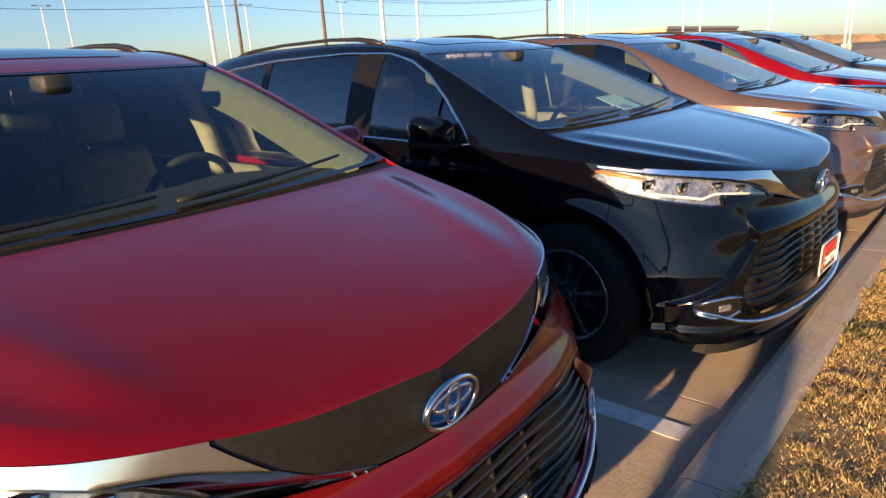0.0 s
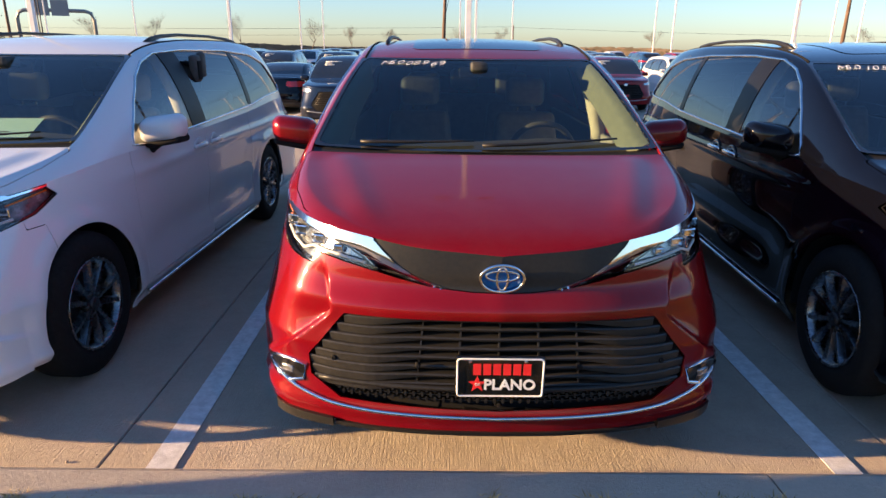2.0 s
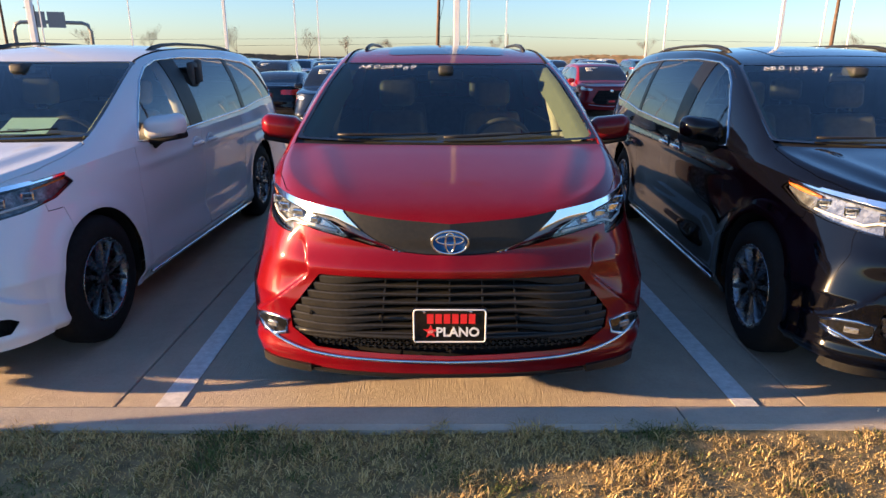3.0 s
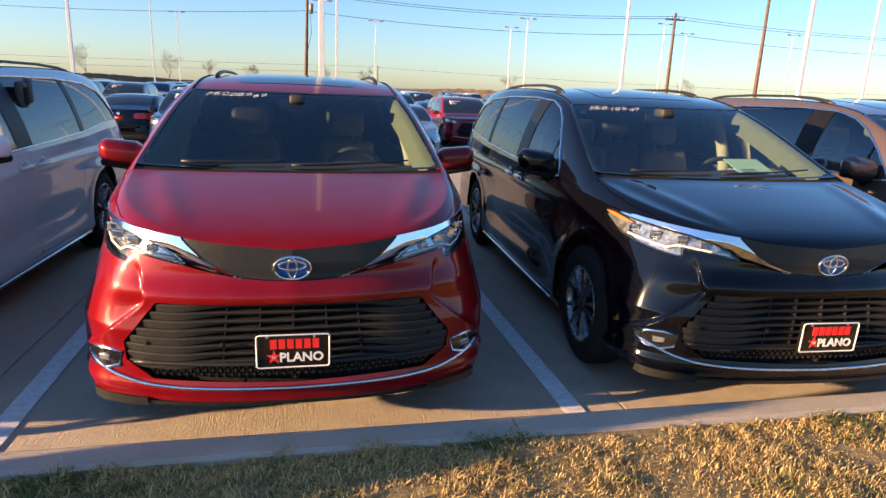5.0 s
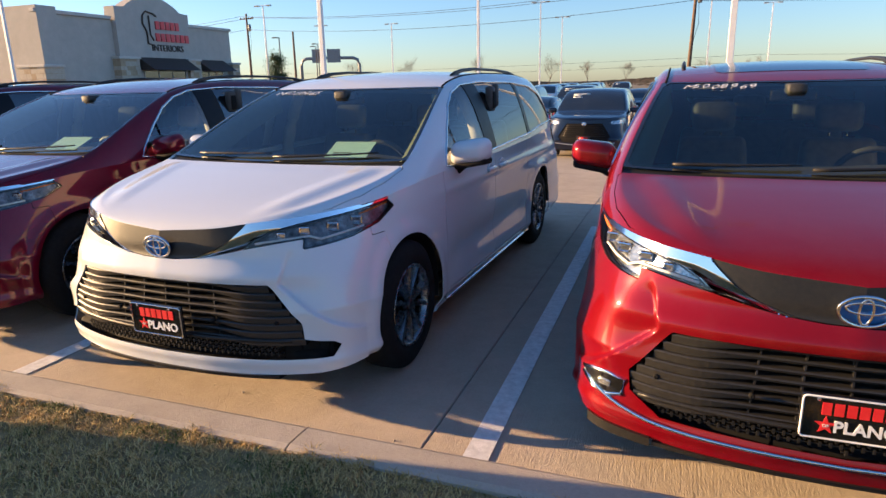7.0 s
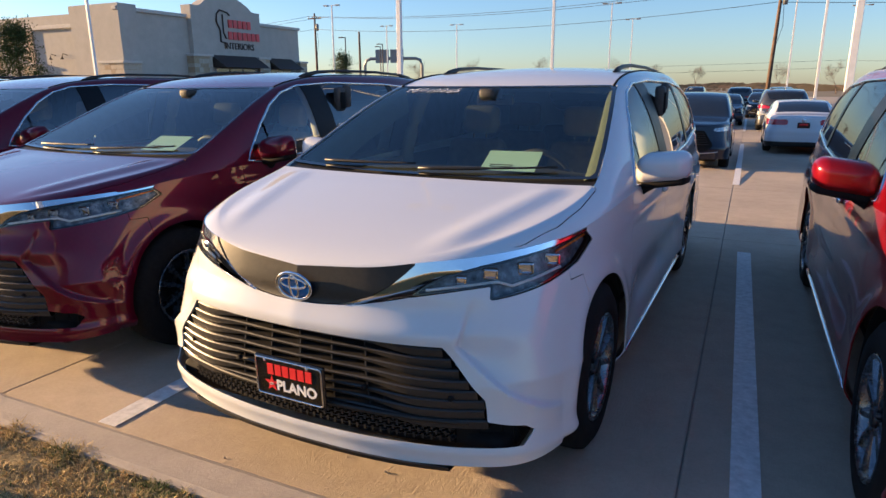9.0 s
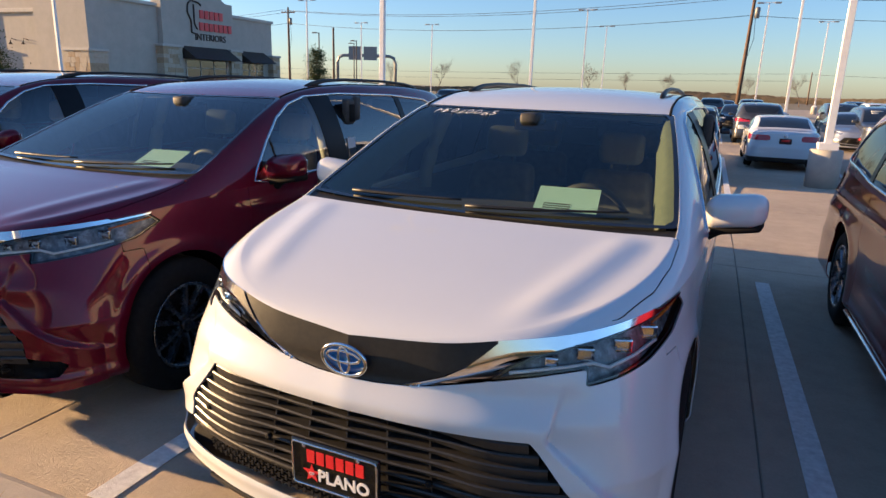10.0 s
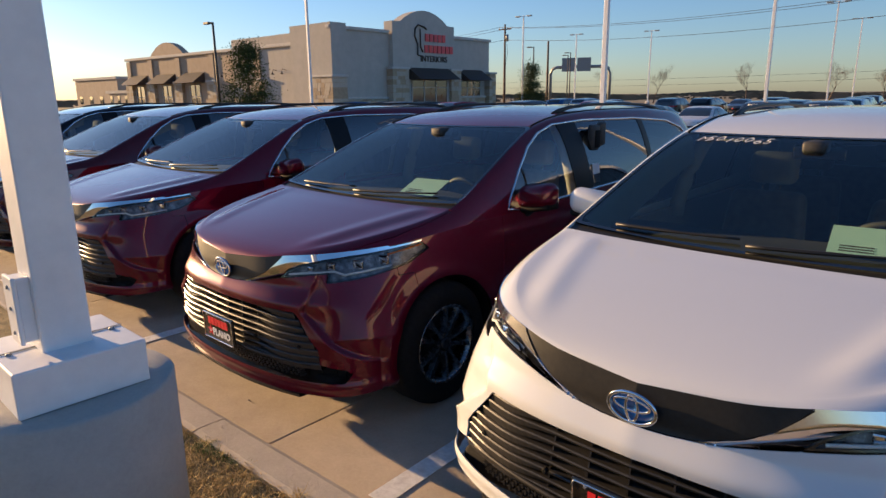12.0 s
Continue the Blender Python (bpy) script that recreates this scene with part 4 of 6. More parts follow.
    for r_ in range(4):
        z = .395 - r_ * .019
        for x in np.arange(-.62 + (r_ % 2) * .016, .62, .032):
            if sd_poly(poly, np.array([abs(x)]), np.array([z]))[0] > .012:
                y = form.front_y(x, z)
                cells.append(box_vf(x - .0045, y + .018, z - .010, x + .0045, y + .05, z + .010))
                cells.append(box_vf(x - .016, y + .020, z - .0022, x + .016, y + .05, z + .0022))
    tagged(part("mesh_insert", join_vf(*cells), SATIN, gr, "honeycomb mesh below the slats", False), kind="stuff")
    seg = [(x, form.front_y(x, .405 + .012) - .0 + .012, .408) for x in np.linspace(-.68, .68, 30)]
    part("grille_sill", tube_vf(seg, .011, 6), SATIN, gr)
    sens = [(sx, form.front_y(sx, .50) - .004 + .012, .50) for sx in (-.62, .62, -.30, .30)]
    for p in sens:
        part("parking_sensor", moved(lathe_vf([(0, .001), (.006, .001), (.005, .010), (-.01, .011)], "z", 12), pose(*p, 90)), MATT_BLACK, gr)
    if trim == "A":
        zs = pchip([0, .45, .62, .75, .86, .93], [.302, .308, .318, .345, .392, .42])
        st = [(x, form.front_y(x, float(zs(abs(x)))) - .006, float(zs(abs(x)))) for x in np.linspace(-.905, .905, 61)]
        part("bumper_strip", tube_vf(st, .0085, 8), CHROME, van, "chrome lower bumper strip")
    bandp = band.pushed(-.001)
    hb = part("upper_grille_band", bandp.both(), SATIN, van, "satin black band round the badge")
    solid(hb, .006)
    ey = form.front_y(0, .842)
    emblem_on(van, ey - .006, .842, -8)
    plate_on(van, form.front_y(0, .485) - .022, .485, 2, trim == "A")
    lipv = []
    xs = np.linspace(-.62, .62, 30)
    for x in xs:
        y = form.front_y(x, .25)
        lipv += [(x, y - .010, .236), (x, y - .004, .218), (x, y + .06, .214), (x, y + .05, .236)]
    F = [(i * 4 + j, i * 4 + (j + 1) % 4, (i + 1) * 4 + (j + 1) % 4, (i + 1) * 4 + j) for i in range(29) for j in range(4)]
    part("front_lip", (lipv, F), SATIN, van, "black front lip", False)
    if trim == "A":
        pane = top.cut(lambda V, P: np.minimum(np.minimum(V[:, 1] - 2.16, 2.86 - V[:, 1]), np.where(P[:, 0] > 1, .41 - V[:, 0], -1)))
        part("sunroof", pane.pushed(.003).both(), GLOSS_BLACK, van, "dark glass sunroof")
    # screen, cowl, wipers
    part("windshield", screen.pushed(-.004).both(), WS_GLASS, van, "clear windshield").visible_shadow = False
    frit = screen.cut(lambda V, P: ws_sd(V, P) - .022, -1)
    part("windshield_seal", frit.pushed(-.001).both(), GLOSS_BLACK, van, "black windshield border")
    solid(part("cowl", cowl.pushed(-.012).both(), SATIN, van, "black cowl panel"), .004)
    part("rear_window", back_glass.pushed(-.004).both(), PRIVACY, van)
    for sgn, x0, x1 in ((-1, .62, .06), (1, -.02, .66)):
        pts, rad = [], []
        for k in np.linspace(0, 1, 10):
            x = (x0 + (x1 - x0) * k) * (-1 if sgn == -1 else 1)
            y = 1.0 + .075 * (x / .82) ** 2 + .045 * (k if sgn == 1 else k)
            pts.append((x, y, form.top_z(x, y) + .014))
            rad.append(.011 if k < .45 else .007)
        part("wiper", tube_vf(pts, rad, 6, False, (1, .8)), SATIN, van, "black wiper")
    # cabin
    part("underbody", box_bm(-.80, .12, .22, .80, 4.95, .34, .03), MATT_BLACK, van)
    part("cabin_floor", box_bm(-.86, 1.2, .36, .86, 4.7, .40, .01), DASH, van)
    dv = []
    xs, prof = np.linspace(-.80, .80, 17), ((1.03, 1.10), (1.20, 1.135), (1.45, 1.125), (1.60, 1.08), (1.66, .95), (1.60, .70), (1.45, .45))
    for x in xs:
        for y, z in prof:
            dv.append((x, y + .06 * (x / .8) ** 2, z - .02 * (x / .8) ** 4 + .018 * math.exp(-((x - .38) / .16) ** 2) * (1 if y > 1.3 else 0)))
    F = [(i * 7 + j, (i + 1) * 7 + j, (i + 1) * 7 + j + 1, i * 7 + j + 1) for i in range(16) for j in range(6)]
    part("dashboard", (dv, F), DASH, van, "dark dashboard")
    ring = [(.38 + .19 * math.cos(t), 1.72 - .07 * math.sin(t), 1.02 + .18 * math.sin(t)) for t in np.linspace(0, 2 * math.pi, 32, endpoint=False)]
    sw = part("steering_wheel", tube_vf(ring, .017, 8, True), DASH, van, "dark steering wheel")
    part("wheel_spoke", join_vf(tube_vf([(.20, 1.72, 1.02), (.56, 1.72, 1.02)], .022, 8), tube_vf([(.38, 1.72, 1.02), (.38, 1.60, .99)], .04, 10)), DASH, sw)
    for x in (-.38, .38):
        seat_on(van, "front_seat", x, 1.90, SEAT, .62, .54, headrest)
        seat_on(van, "middle_seat", x, 2.85, SEAT, .62, .52, SEAT)
    seat_on(van, "rear_bench", 0, 3.75, SEAT, .62, 1.2, SEAT)
    hv = []
    ys = np.linspace(2.0, 4.6, 12)
    for y in ys:
        for x in np.linspace(-.66, .66, 9):
            hv.append((x, y, form.top_z(x, y) - .045))
    F = [(i * 9 + j, (i + 1) * 9 + j, (i + 1) * 9 + j + 1, i * 9 + j + 1) for i in range(11) for j in range(8)]
    part("headliner", (hv, F), CREAM, van, "cream headliner")
    for sgn in (1, -1):
        ap = []
        for y in np.linspace(1.12, 2.02, 14):
            xe = float(form.xe(y))
            wd = .115 - .045 * (y - 1.12) / .9
            for k, dp in ((.006, .020), (.03, .030), (wd * .55, .055), (wd * .8, .17)):
                ap.append((sgn * (xe - k), y, form.top_z(xe - k, y) - dp))
        Fa = [(i * 4 + j, (i + 1) * 4 + j, (i + 1) * 4 + j + 1, i * 4 + j + 1) for i in range(13) for j in range(3)]
        solid(part("pillar_trim", (ap, Fa), PILLAR_TRIM, van, "grey-cream pillar trim"), .004)
        bp = [(sgn * (form.side_x(2.36, z) - .10), 2.36, z) for z in np.linspace(1.0, 1.56, 8)]
        part("belt_pillar_trim", tube_vf(bp, .05, 8), CREAM, van, "cream centre pillar trim")
        part("door_card", box_bm(sgn * .90 - .02, 1.4, .5, sgn * .90 + .02, 4.4, 1.06, .015), SEAT, van, "grey door lining")
    part("rear_view_mirror", box_bm(-.12, 1.93, 1.44, .12, 1.96, 1.505, .012, None, 3), GLOSS_BLACK, van, "interior mirror")
    part("mirror_bracket", box_bm(-.05, 1.80, 1.48, .05, 1.95, 1.54, .015), DASH, van)

    return van


def on_screen(x, y, depth):
    """A frame of axes on the windshield, x across, y up the glass."""
    z, e = FORM.top_z(x, y), .03
    n = Vector(((FORM.top_z(x - e, y) - FORM.top_z(x + e, y)) / (2 * e), (FORM.top_z(x, y - e) - FORM.top_z(x, y + e)) / (2 * e), 1)).normalized()
    xa = Vector((1, 0, (FORM.top_z(x + e, y) - FORM.top_z(x - e, y)) / (2 * e))).normalized()
    m = Matrix.Identity(4)
    m.col[0][:3], m.col[1][:3], m.col[2][:3] = xa, n.cross(xa), n
    m.translation = Vector((x, y, z)) + n * depth
    return m


def dress(van, number="", lock_box=False, paper=False, sticker=False):
    """What sets one van apart: the stock number, the lock box, the paper on the dash."""
    if number:
        x0, yy = -.60, 1.90
        for i, ch in enumerate(number):
            xi = x0 + i * .050
            text_mesh("marker_figure", ch, .086, MARKER, van, on_screen(xi, yy + .006 * ((i * 7) % 3 - 1) + .06 * (xi / .7) ** 2 - .06, .003) @ pose(0, 0, 0, 0, 0, -3 + 4 * ((i * 5) % 3 - 1)), .0004, "handwritten white marker figure", .30, "LEFT", -.0016)
    if lock_box:
        lb = part("key_lock_box", box_bm(-.045, -.05, -.10, .015, .05, .09, .02, None, 3), PLASTIC_GREY, van, "grey key lock box hung on the side window")
        lb.matrix_basis = pose(FORM.side_x(2.62, 1.46) + .035, 2.62, 1.46)
        part("box_door", box_bm(.015, -.035, -.08, .022, .035, .05, .003), MATT_BLACK, lb)
        part("box_cap", box_bm(-.03, .055, -.07, .02, .13, .11, .02, None, 3), PLASTIC_GREY, lb)
    if sticker:
        sk = part("window_sticker", box_bm(-.001, -.05, -.07, .001, .05, .07), PLATE_WHITE, van, "white price sheet in the window", False)
        sk.matrix_basis = pose(FORM.side_x(2.55, 1.2) - .004, 2.56, 1.2, 0, -8)
    if paper:
        pp = part("dash_paper", box_bm(-.14, -.105, -.001, .14, .105, .001), PAPER, van, "pale green paper on the dashboard", False)
        pp.matrix_basis = pose(.36, 1.29, 1.185, 22, 0, 6)
        part("printed_lines", join_vf(*[box_vf(-.10, -.05 - i * .018, .0012, .02, -.042 - i * .018, .0025) for i in range(3)]), INK, pp, "", False)
    return van


def repainted(van, m, swaps, label=""):
    """A copy with some materials swapped on the objects."""
    c = copy_thing(van, m)
    for o in c.children_recursive:
        for sl in o.material_slots:
            if sl.material in swaps:
                want = swaps[sl.material]
                sl.link = "OBJECT"
                sl.material = want
    return tagged(c, label)


van_a = make_van("minivan", "red minivan with chrome wing trim, parked nose to the kerb", RED, "A", headrest=SEAT)
van_b = make_van("minivan", "white minivan with black lower grille and window lock box", WHITE, "B")
van_b.matrix_basis = pose(-2.943, .06, 0, 0, 0, -1.5)
black_van = repainted(van_a, pose(2.63, -.12, 0, 0, 0, -2.5), {RED: BLACK}, "glossy black minivan with chrome fog surrounds, parked nose to the kerb")
bronze_van = repainted(van_a, pose(5.35, -.1, 0), {RED: BRONZE}, "bronze grey minivan parked in the front row")
red_van = repainted(van_a, pose(8.15, .0, 0), {}, "bright red minivan parked in the front row")
far_van = repainted(van_a, pose(10.9, .05, 0), {RED: GREY}, "dark grey minivan parked in the front row")
maroon_van = repainted(van_b, pose(-5.455, .15, 0, 0, 0, -1), {WHITE: MAROON}, "dark maroon minivan with a lock box on its window")
maroon_far = repainted(van_b, pose(-8.12, .2, 0), {WHITE: MAROON}, "maroon minivan with a black lower grille")
dark_van = repainted(van_b, pose(-10.8, .2, 0), {WHITE: MAROON_DARK}, "very dark red minivan in the front row")
end_van = repainted(van_b, pose(-13.6, .2, 0), {WHITE: BLACK}, "black minivan at the end of the front row")
dress(van_a, "M5008969")
dress(van_b, "M5010065", True, True)
dress(black_van, "M5010547", False, True)
dress(maroon_van, "", True, True, True)
dress(bronze_van, "", False, True)


# ---- other cars in the lot, which falls away gently behind the front row ----
def lot_z(y):
    return -.03 * min(10.5, max(0.0, y - 5.3))


GZ = -.33                          # level ground beyond the lot


def on_lot(x, y, rz=0.0):
    """A pose on the sloping lot for a car whose nose stands at x, y."""
    m = y + (2.4 if rz == 0 else -2.4)
    tilt = math.degrees(math.atan((lot_z(m + 1.4) - lot_z(m - 1.4)) / 2.8))
    z = lot_z(m) - math.tan(radians(tilt)) * (m - y)
    return pose(x, y, z) @ pose(0, 0, 0, tilt) @ pose(0, 0, 0, 0, 0, rz)


def plain_sculpt(s, x, y, z):
    o = 0.0
    if s <= 90:
        o += .02 * math.exp(-((z - .45) / .12) ** 2)
    if s > 60:
        o += .012 * math.exp(-((z - .62) / .06) ** 2) - .04 * (1 - float(sstep(.2, .3, z)))
    return o


SUV = dict(
    y=[.02, .06, .14, .3, .6, .9, 1.15, 1.35, 1.6, 1.85, 2.05, 2.4, 3.0, 3.7, 4.3, 4.6, 4.75, 4.84, 4.88],
    xb=[0, .40, .62, .80, .90, .93, .935, .94, .945, .945, .945, .945, .945, .94, .93, .90, .80, .55, 0],
    zb=[.92, .95, .97, .98, .99, 1.0, 1.01, 1.02, 1.03, 1.04, 1.05, 1.06, 1.07, 1.09, 1.12, 1.12, 1.08, 1.02, .98],
    zc=[.92, .97, 1.0, 1.03, 1.07, 1.10, 1.13, 1.26, 1.42, 1.56, 1.63, 1.68, 1.70, 1.68, 1.63, 1.50, 1.28, 1.08, .98],
    xe=[0, .32, .52, .68, .78, .82, .83, .80, .76, .72, .70, .69, .69, .68, .66, .62, .55, .35, 0],
    cr=[0, .01, .015, .02, .02, .02, .015, .02, .02, .025, .03, .03, .03, .03, .03, .03, .02, .01, 0],
    low_x=[0, .3, .55, .72, .84, .90, .94, .955, .96], low_y=[-.03, -.01, .03, .08, .17, .28, .45, .7, 1.0],
    blend_z=.5, lip_s=[0, 40, 90, 280], lip_z=[.24, .26, .22, .28], sculpt=plain_sculpt,
    hubs=(.92, 3.77), r=.37, ws=(1.17, 1.96), rw=(4.42, 4.74),
    dlo=[(1.42, 1.08), (1.75, 1.40), (2.05, 1.53), (2.5, 1.57), (3.6, 1.56), (4.2, 1.48), (4.4, 1.25), (4.3, 1.17), (3.0, 1.11)],
    posts=(2.42, 3.45), lamp=up((32, .90), (62, .97), (70, .93), (60, .86), (36, .84)), grille=[(-.3, .86), (.42, .86), (.62, .55), (.50, .42), (-.3, .40)], tail=(.93, 1.06))
SEDAN = dict(
    y=[.02, .06, .14, .3, .6, .9, 1.2, 1.45, 1.7, 1.95, 2.2, 2.6, 3.1, 3.4, 3.7, 4.05, 4.4, 4.65, 4.78, 4.86],
    xb=[0, .38, .60, .78, .87, .90, .905, .91, .915, .915, .915, .915, .91, .905, .90, .885, .86, .78, .60, 0],
    zb=[.70, .73, .75, .77, .80, .83, .86, .88, .90, .91, .92, .93, .95, .96, .97, .97, .98, .99, .99, .98],
    zc=[.70, .75, .79, .83, .88, .92, .965, 1.09, 1.23, 1.34, 1.40, 1.44, 1.43, 1.38, 1.27, 1.11, 1.08, 1.07, 1.04, .98],
    xe=[0, .30, .50, .66, .76, .80, .80, .75, .70, .66, .63, .62, .61, .60, .62, .68, .70, .62, .45, 0],
    cr=[0, .01, .015, .02, .02, .02, .015, .02, .02, .025, .03, .03, .03, .03, .03, .02, .02, .02, .015, 0],
    low_x=[0, .3, .55, .70, .80, .87, .905, .92, .925], low_y=[-.05, -.03, .02, .08, .17, .28, .45, .7, 1.0],
    blend_z=.45, lip_s=[0, 40, 90, 280], lip_z=[.18, .20, .17, .24], sculpt=plain_sculpt,
    hubs=(.93, 3.75), r=.335, ws=(1.24, 2.08), rw=(3.30, 3.98),
    dlo=[(1.48, .935), (1.80, 1.17), (2.1, 1.30), (2.5, 1.35), (3.0, 1.33), (3.45, 1.22), (3.75, 1.03), (3.5, .995), (2.5, .965)],
    posts=(2.42, 3.35), lamp=up((34, .70), (60, .79), (70, .78), (62, .70), (38, .64)), grille=[(-.3, .56), (.55, .56), (.75, .32), (.60, .24), (-.3, .24)], tail=(.80, .95))
PLACEHOLDER = GREY


def make_car(d, label, fine=True):
    """A parked car of the lot: body, glazing, lamps, mirrors, wheels."""
    car = thing("parked_car", label, "car", "cars parked across the lot")
    form = CarForm(d)
    low = form.lower(*((34, 34, 22, 24) if fine else (18, 18, 12, 14)))
    top = form.upper(*((60, 12, 10) if fine else (40, 8, 6)))

    def arches(V, P):
        q = np.full(len(V), 9.0)
        for yc in d["hubs"]:
            q = np.minimum(q, np.hypot(V[:, 1] - yc, V[:, 2] - d["r"]) - d["r"] - .04)
        return np.where((P[:, 0] > 45) & (P[:, 0] < 240), q, 9.0)
    lamp_f = lambda V, P: np.where(P[:, 0] < 100, sd_poly(d["lamp"], P[:, 0] * U, V[:, 2]), -1.0)
    gr_f = lambda V, P: np.where(P[:, 0] < 70, sd_poly(d["grille"], V[:, 0], V[:, 2]), -1.0)
    t0, t1 = d["tail"]
    tail_f = lambda V, P: np.where(P[:, 0] > 195, np.minimum(np.minimum(V[:, 2] - t0, t1 - V[:, 2]), V[:, 0] - .38), -1.0)
    rbar_f = lambda V, P: np.where(P[:, 0] > 190, .36 - V[:, 2], -1.0)
    body = low.cut(arches)
    for f in (lamp_f, gr_f, tail_f, rbar_f):
        body = body.cut(f, -1)

    def glaze(a, b):
        return lambda V, P: np.where(P[:, 0] > .86, np.minimum(np.minimum(V[:, 1] - a, b - V[:, 1]), form.xe(V[:, 1]) + .01 - np.abs(V[:, 0])), -1.0)
    ws, rw = glaze(*d["ws"]), glaze(*d["rw"])
    dlo = lambda V, P: np.where(P[:, 0] < .97, sd_poly(d["dlo"], V[:, 1], V[:, 2]), -1.0)
    shell = top
    for f in (ws, rw, dlo):
        shell = shell.cut(f, -1)
    part("body", join_vf(body.both(), shell.both()), PLACEHOLDER, car)
    part("windshield", top.cut(ws).both(), PRIVACY_DARK, car, "dark glass")
    part("rear_window", top.cut(rw).both(), PRIVACY_DARK, car, "dark glass")
    part("grille", low.cut(gr_f).pushed(-.01).both(), MATT_BLACK, car, "black grille")
    part("rear_skirt", low.cut(rbar_f).both(), SATIN, car, "black rear skirt")
    side = top.cut(dlo)
    part("cabin", box_bm(-.62, 1.3, .3, .62, 4.1 if d is SUV else 3.5, 1.0, .1), MATT_BLACK, car)
    part("underbody", box_bm(-.7, .2, .2, .7, form.y1 - .25, .34, .02), MATT_BLACK, car)
    for sgn in (1, -1):
        f = (lambda s: s.vf()) if sgn == 1 else (lambda s: mirrored(s.vf()))
        a = -9
        for b in (*d["posts"], 9):
            pane = side.cut(lambda V, P: np.minimum(V[:, 1] - a - .03, b - .03 - V[:, 1]))
            part("side_window", f(pane.pushed(-.003)), PRIVACY_DARK, car, "dark glass")
            a = b
        for p in d["posts"]:
            part("door_post", f(side.cut(lambda V, P: np.minimum(V[:, 1] - p + .03, p + .03 - V[:, 1]))), GLOSS_BLACK, car)
        part("headlight", f(low.cut(lamp_f)), LAMP_GLASS, car, "clear headlight")
        part("tail_light", f(low.cut(tail_f)), REDLENS, car, "red tail light")
        bm = box_bm(-.11, -.05, -.06, .11, .05, .07, .045, None, 3)
        mr = part("door_mirror", bm, PLACEHOLDER, car)
        mr.matrix_basis = pose(sgn * (float(form.xb(1.6)) + .09), d["dlo"][0][0] + .12, d["dlo"][0][1] + .05)
        for yc in d["hubs"]:
            wheel(car, "wheel", (sgn * (d["low_x"][-1] - .12), yc, d["r"]), sgn == -1, d["r"], .22, 5, d["r"] * .62, True)
    zs_ = .36 if d is SUV else .30
    part("bumper_strip", tube_vf([(x, form.front_y(x, zs_ + .10 * abs(x) ** 2) - .006, zs_ + .10 * abs(x) ** 2) for x in np.linspace(-.72, .72, 21)], .012, 6), SILVER, car, "silver lower bumper strip")
    bars = []
    for i, zz in enumerate(np.linspace(d["grille"][0][1] - .05, d["grille"][2][1] + .02, 6)):
        lim = .42 + .10 * (i / 5)
        bars.append(tube_vf([(x, form.front_y(x, zz) - .004, zz) for x in np.linspace(-lim, lim, 9)], .008, 5))
    part("grille_insert", join_vf(*bars), SATIN, car, "black slatted grille insert")
    if d is SUV:
        rows = []
        for i, wd in enumerate((.42, .20, .24)):
            yy = 1.80 - .07 * i
            rows.append(tube_vf([(x, yy, form.top_z(x, yy) + .004) for x in np.linspace(-.52, -.52 + wd, 5)], .011, 5))
        part("marker_writing", join_vf(*rows), MARKER, car, "white marker writing on the windshield")
    fr = part("front_plate", box_bm(-.15, -.01, -.075, .15, .01, .075, .004), PLATE_DARK, car, "dark dealer plate")
    fr.matrix_basis = pose(0, form.front_y(0, .50) - .012, .50)
    part("plate_lettering", box_bm(-.10, -.012, -.01, .10, -.008, .045), PLATE_RED, fr)
    rp = part("rear_plate", box_bm(-.15, -.012, -.075, .15, .012, .075, .004), PLATE_DARK, car, "dark red dealer plate")
    rp.matrix_basis = pose(0, form.y1 + .015, .80 if d is SEDAN else .92)
    part("plate_lettering", box_bm(-.10, .008, -.01, .10, .014, .045), PLATE_RED, rp)
    part("badge", lathe_vf([(0, .001), (.008, .001), (.006, .05), (0, .055)], "z", 16), CHROME, car).matrix_basis = pose(0, form.front_y(0, d["zb"][0] - .07) - .004, d["zb"][0] - .07, 90)
    part("badge", lathe_vf([(0, .001), (.008, .001), (.006, .045), (0, .05)], "z", 16), CHROME, car).matrix_basis = pose(0, form.y1 + .022, .93 if d is SEDAN else 1.0, -90)
    return car


suv = make_car(SUV, "dark navy sport utility parked facing the aisle")
sedan = make_car(SEDAN, "white sedan parked with its tail to the aisle")
suv.matrix_basis = on_lot(-2.72, 13.2)
sedan.matrix_basis = on_lot(-.10, 22.9, 180)
for o in (suv, sedan):
    for c in o.children_recursive:
        for sl in c.material_slots:
            if sl.material is PLACEHOLDER:
                sl.link = "OBJECT"
                sl.material = NAVY if o is suv else WHITE
TINTS = [(BLACK, "black"), (GREY, "dark grey"), (NAVY, "navy"), (WHITE, "white"), (SILVER, "silver"), (BLUE, "blue"), (RED, "red")]


def park(base, x, y, rz, tint):
    c = copy_thing(base, on_lot(x, y, rz))
    for o in c.children_recursive:
        for sl in o.material_slots:
            if sl.link == "OBJECT":
                sl.material = tint[0]
    kind = "sport utility" if base is suv else "sedan"
    return tagged(c, "%s %s parked %s in the lot" % (tint[1], kind, "nose out" if rz == 0 else "tail out"))


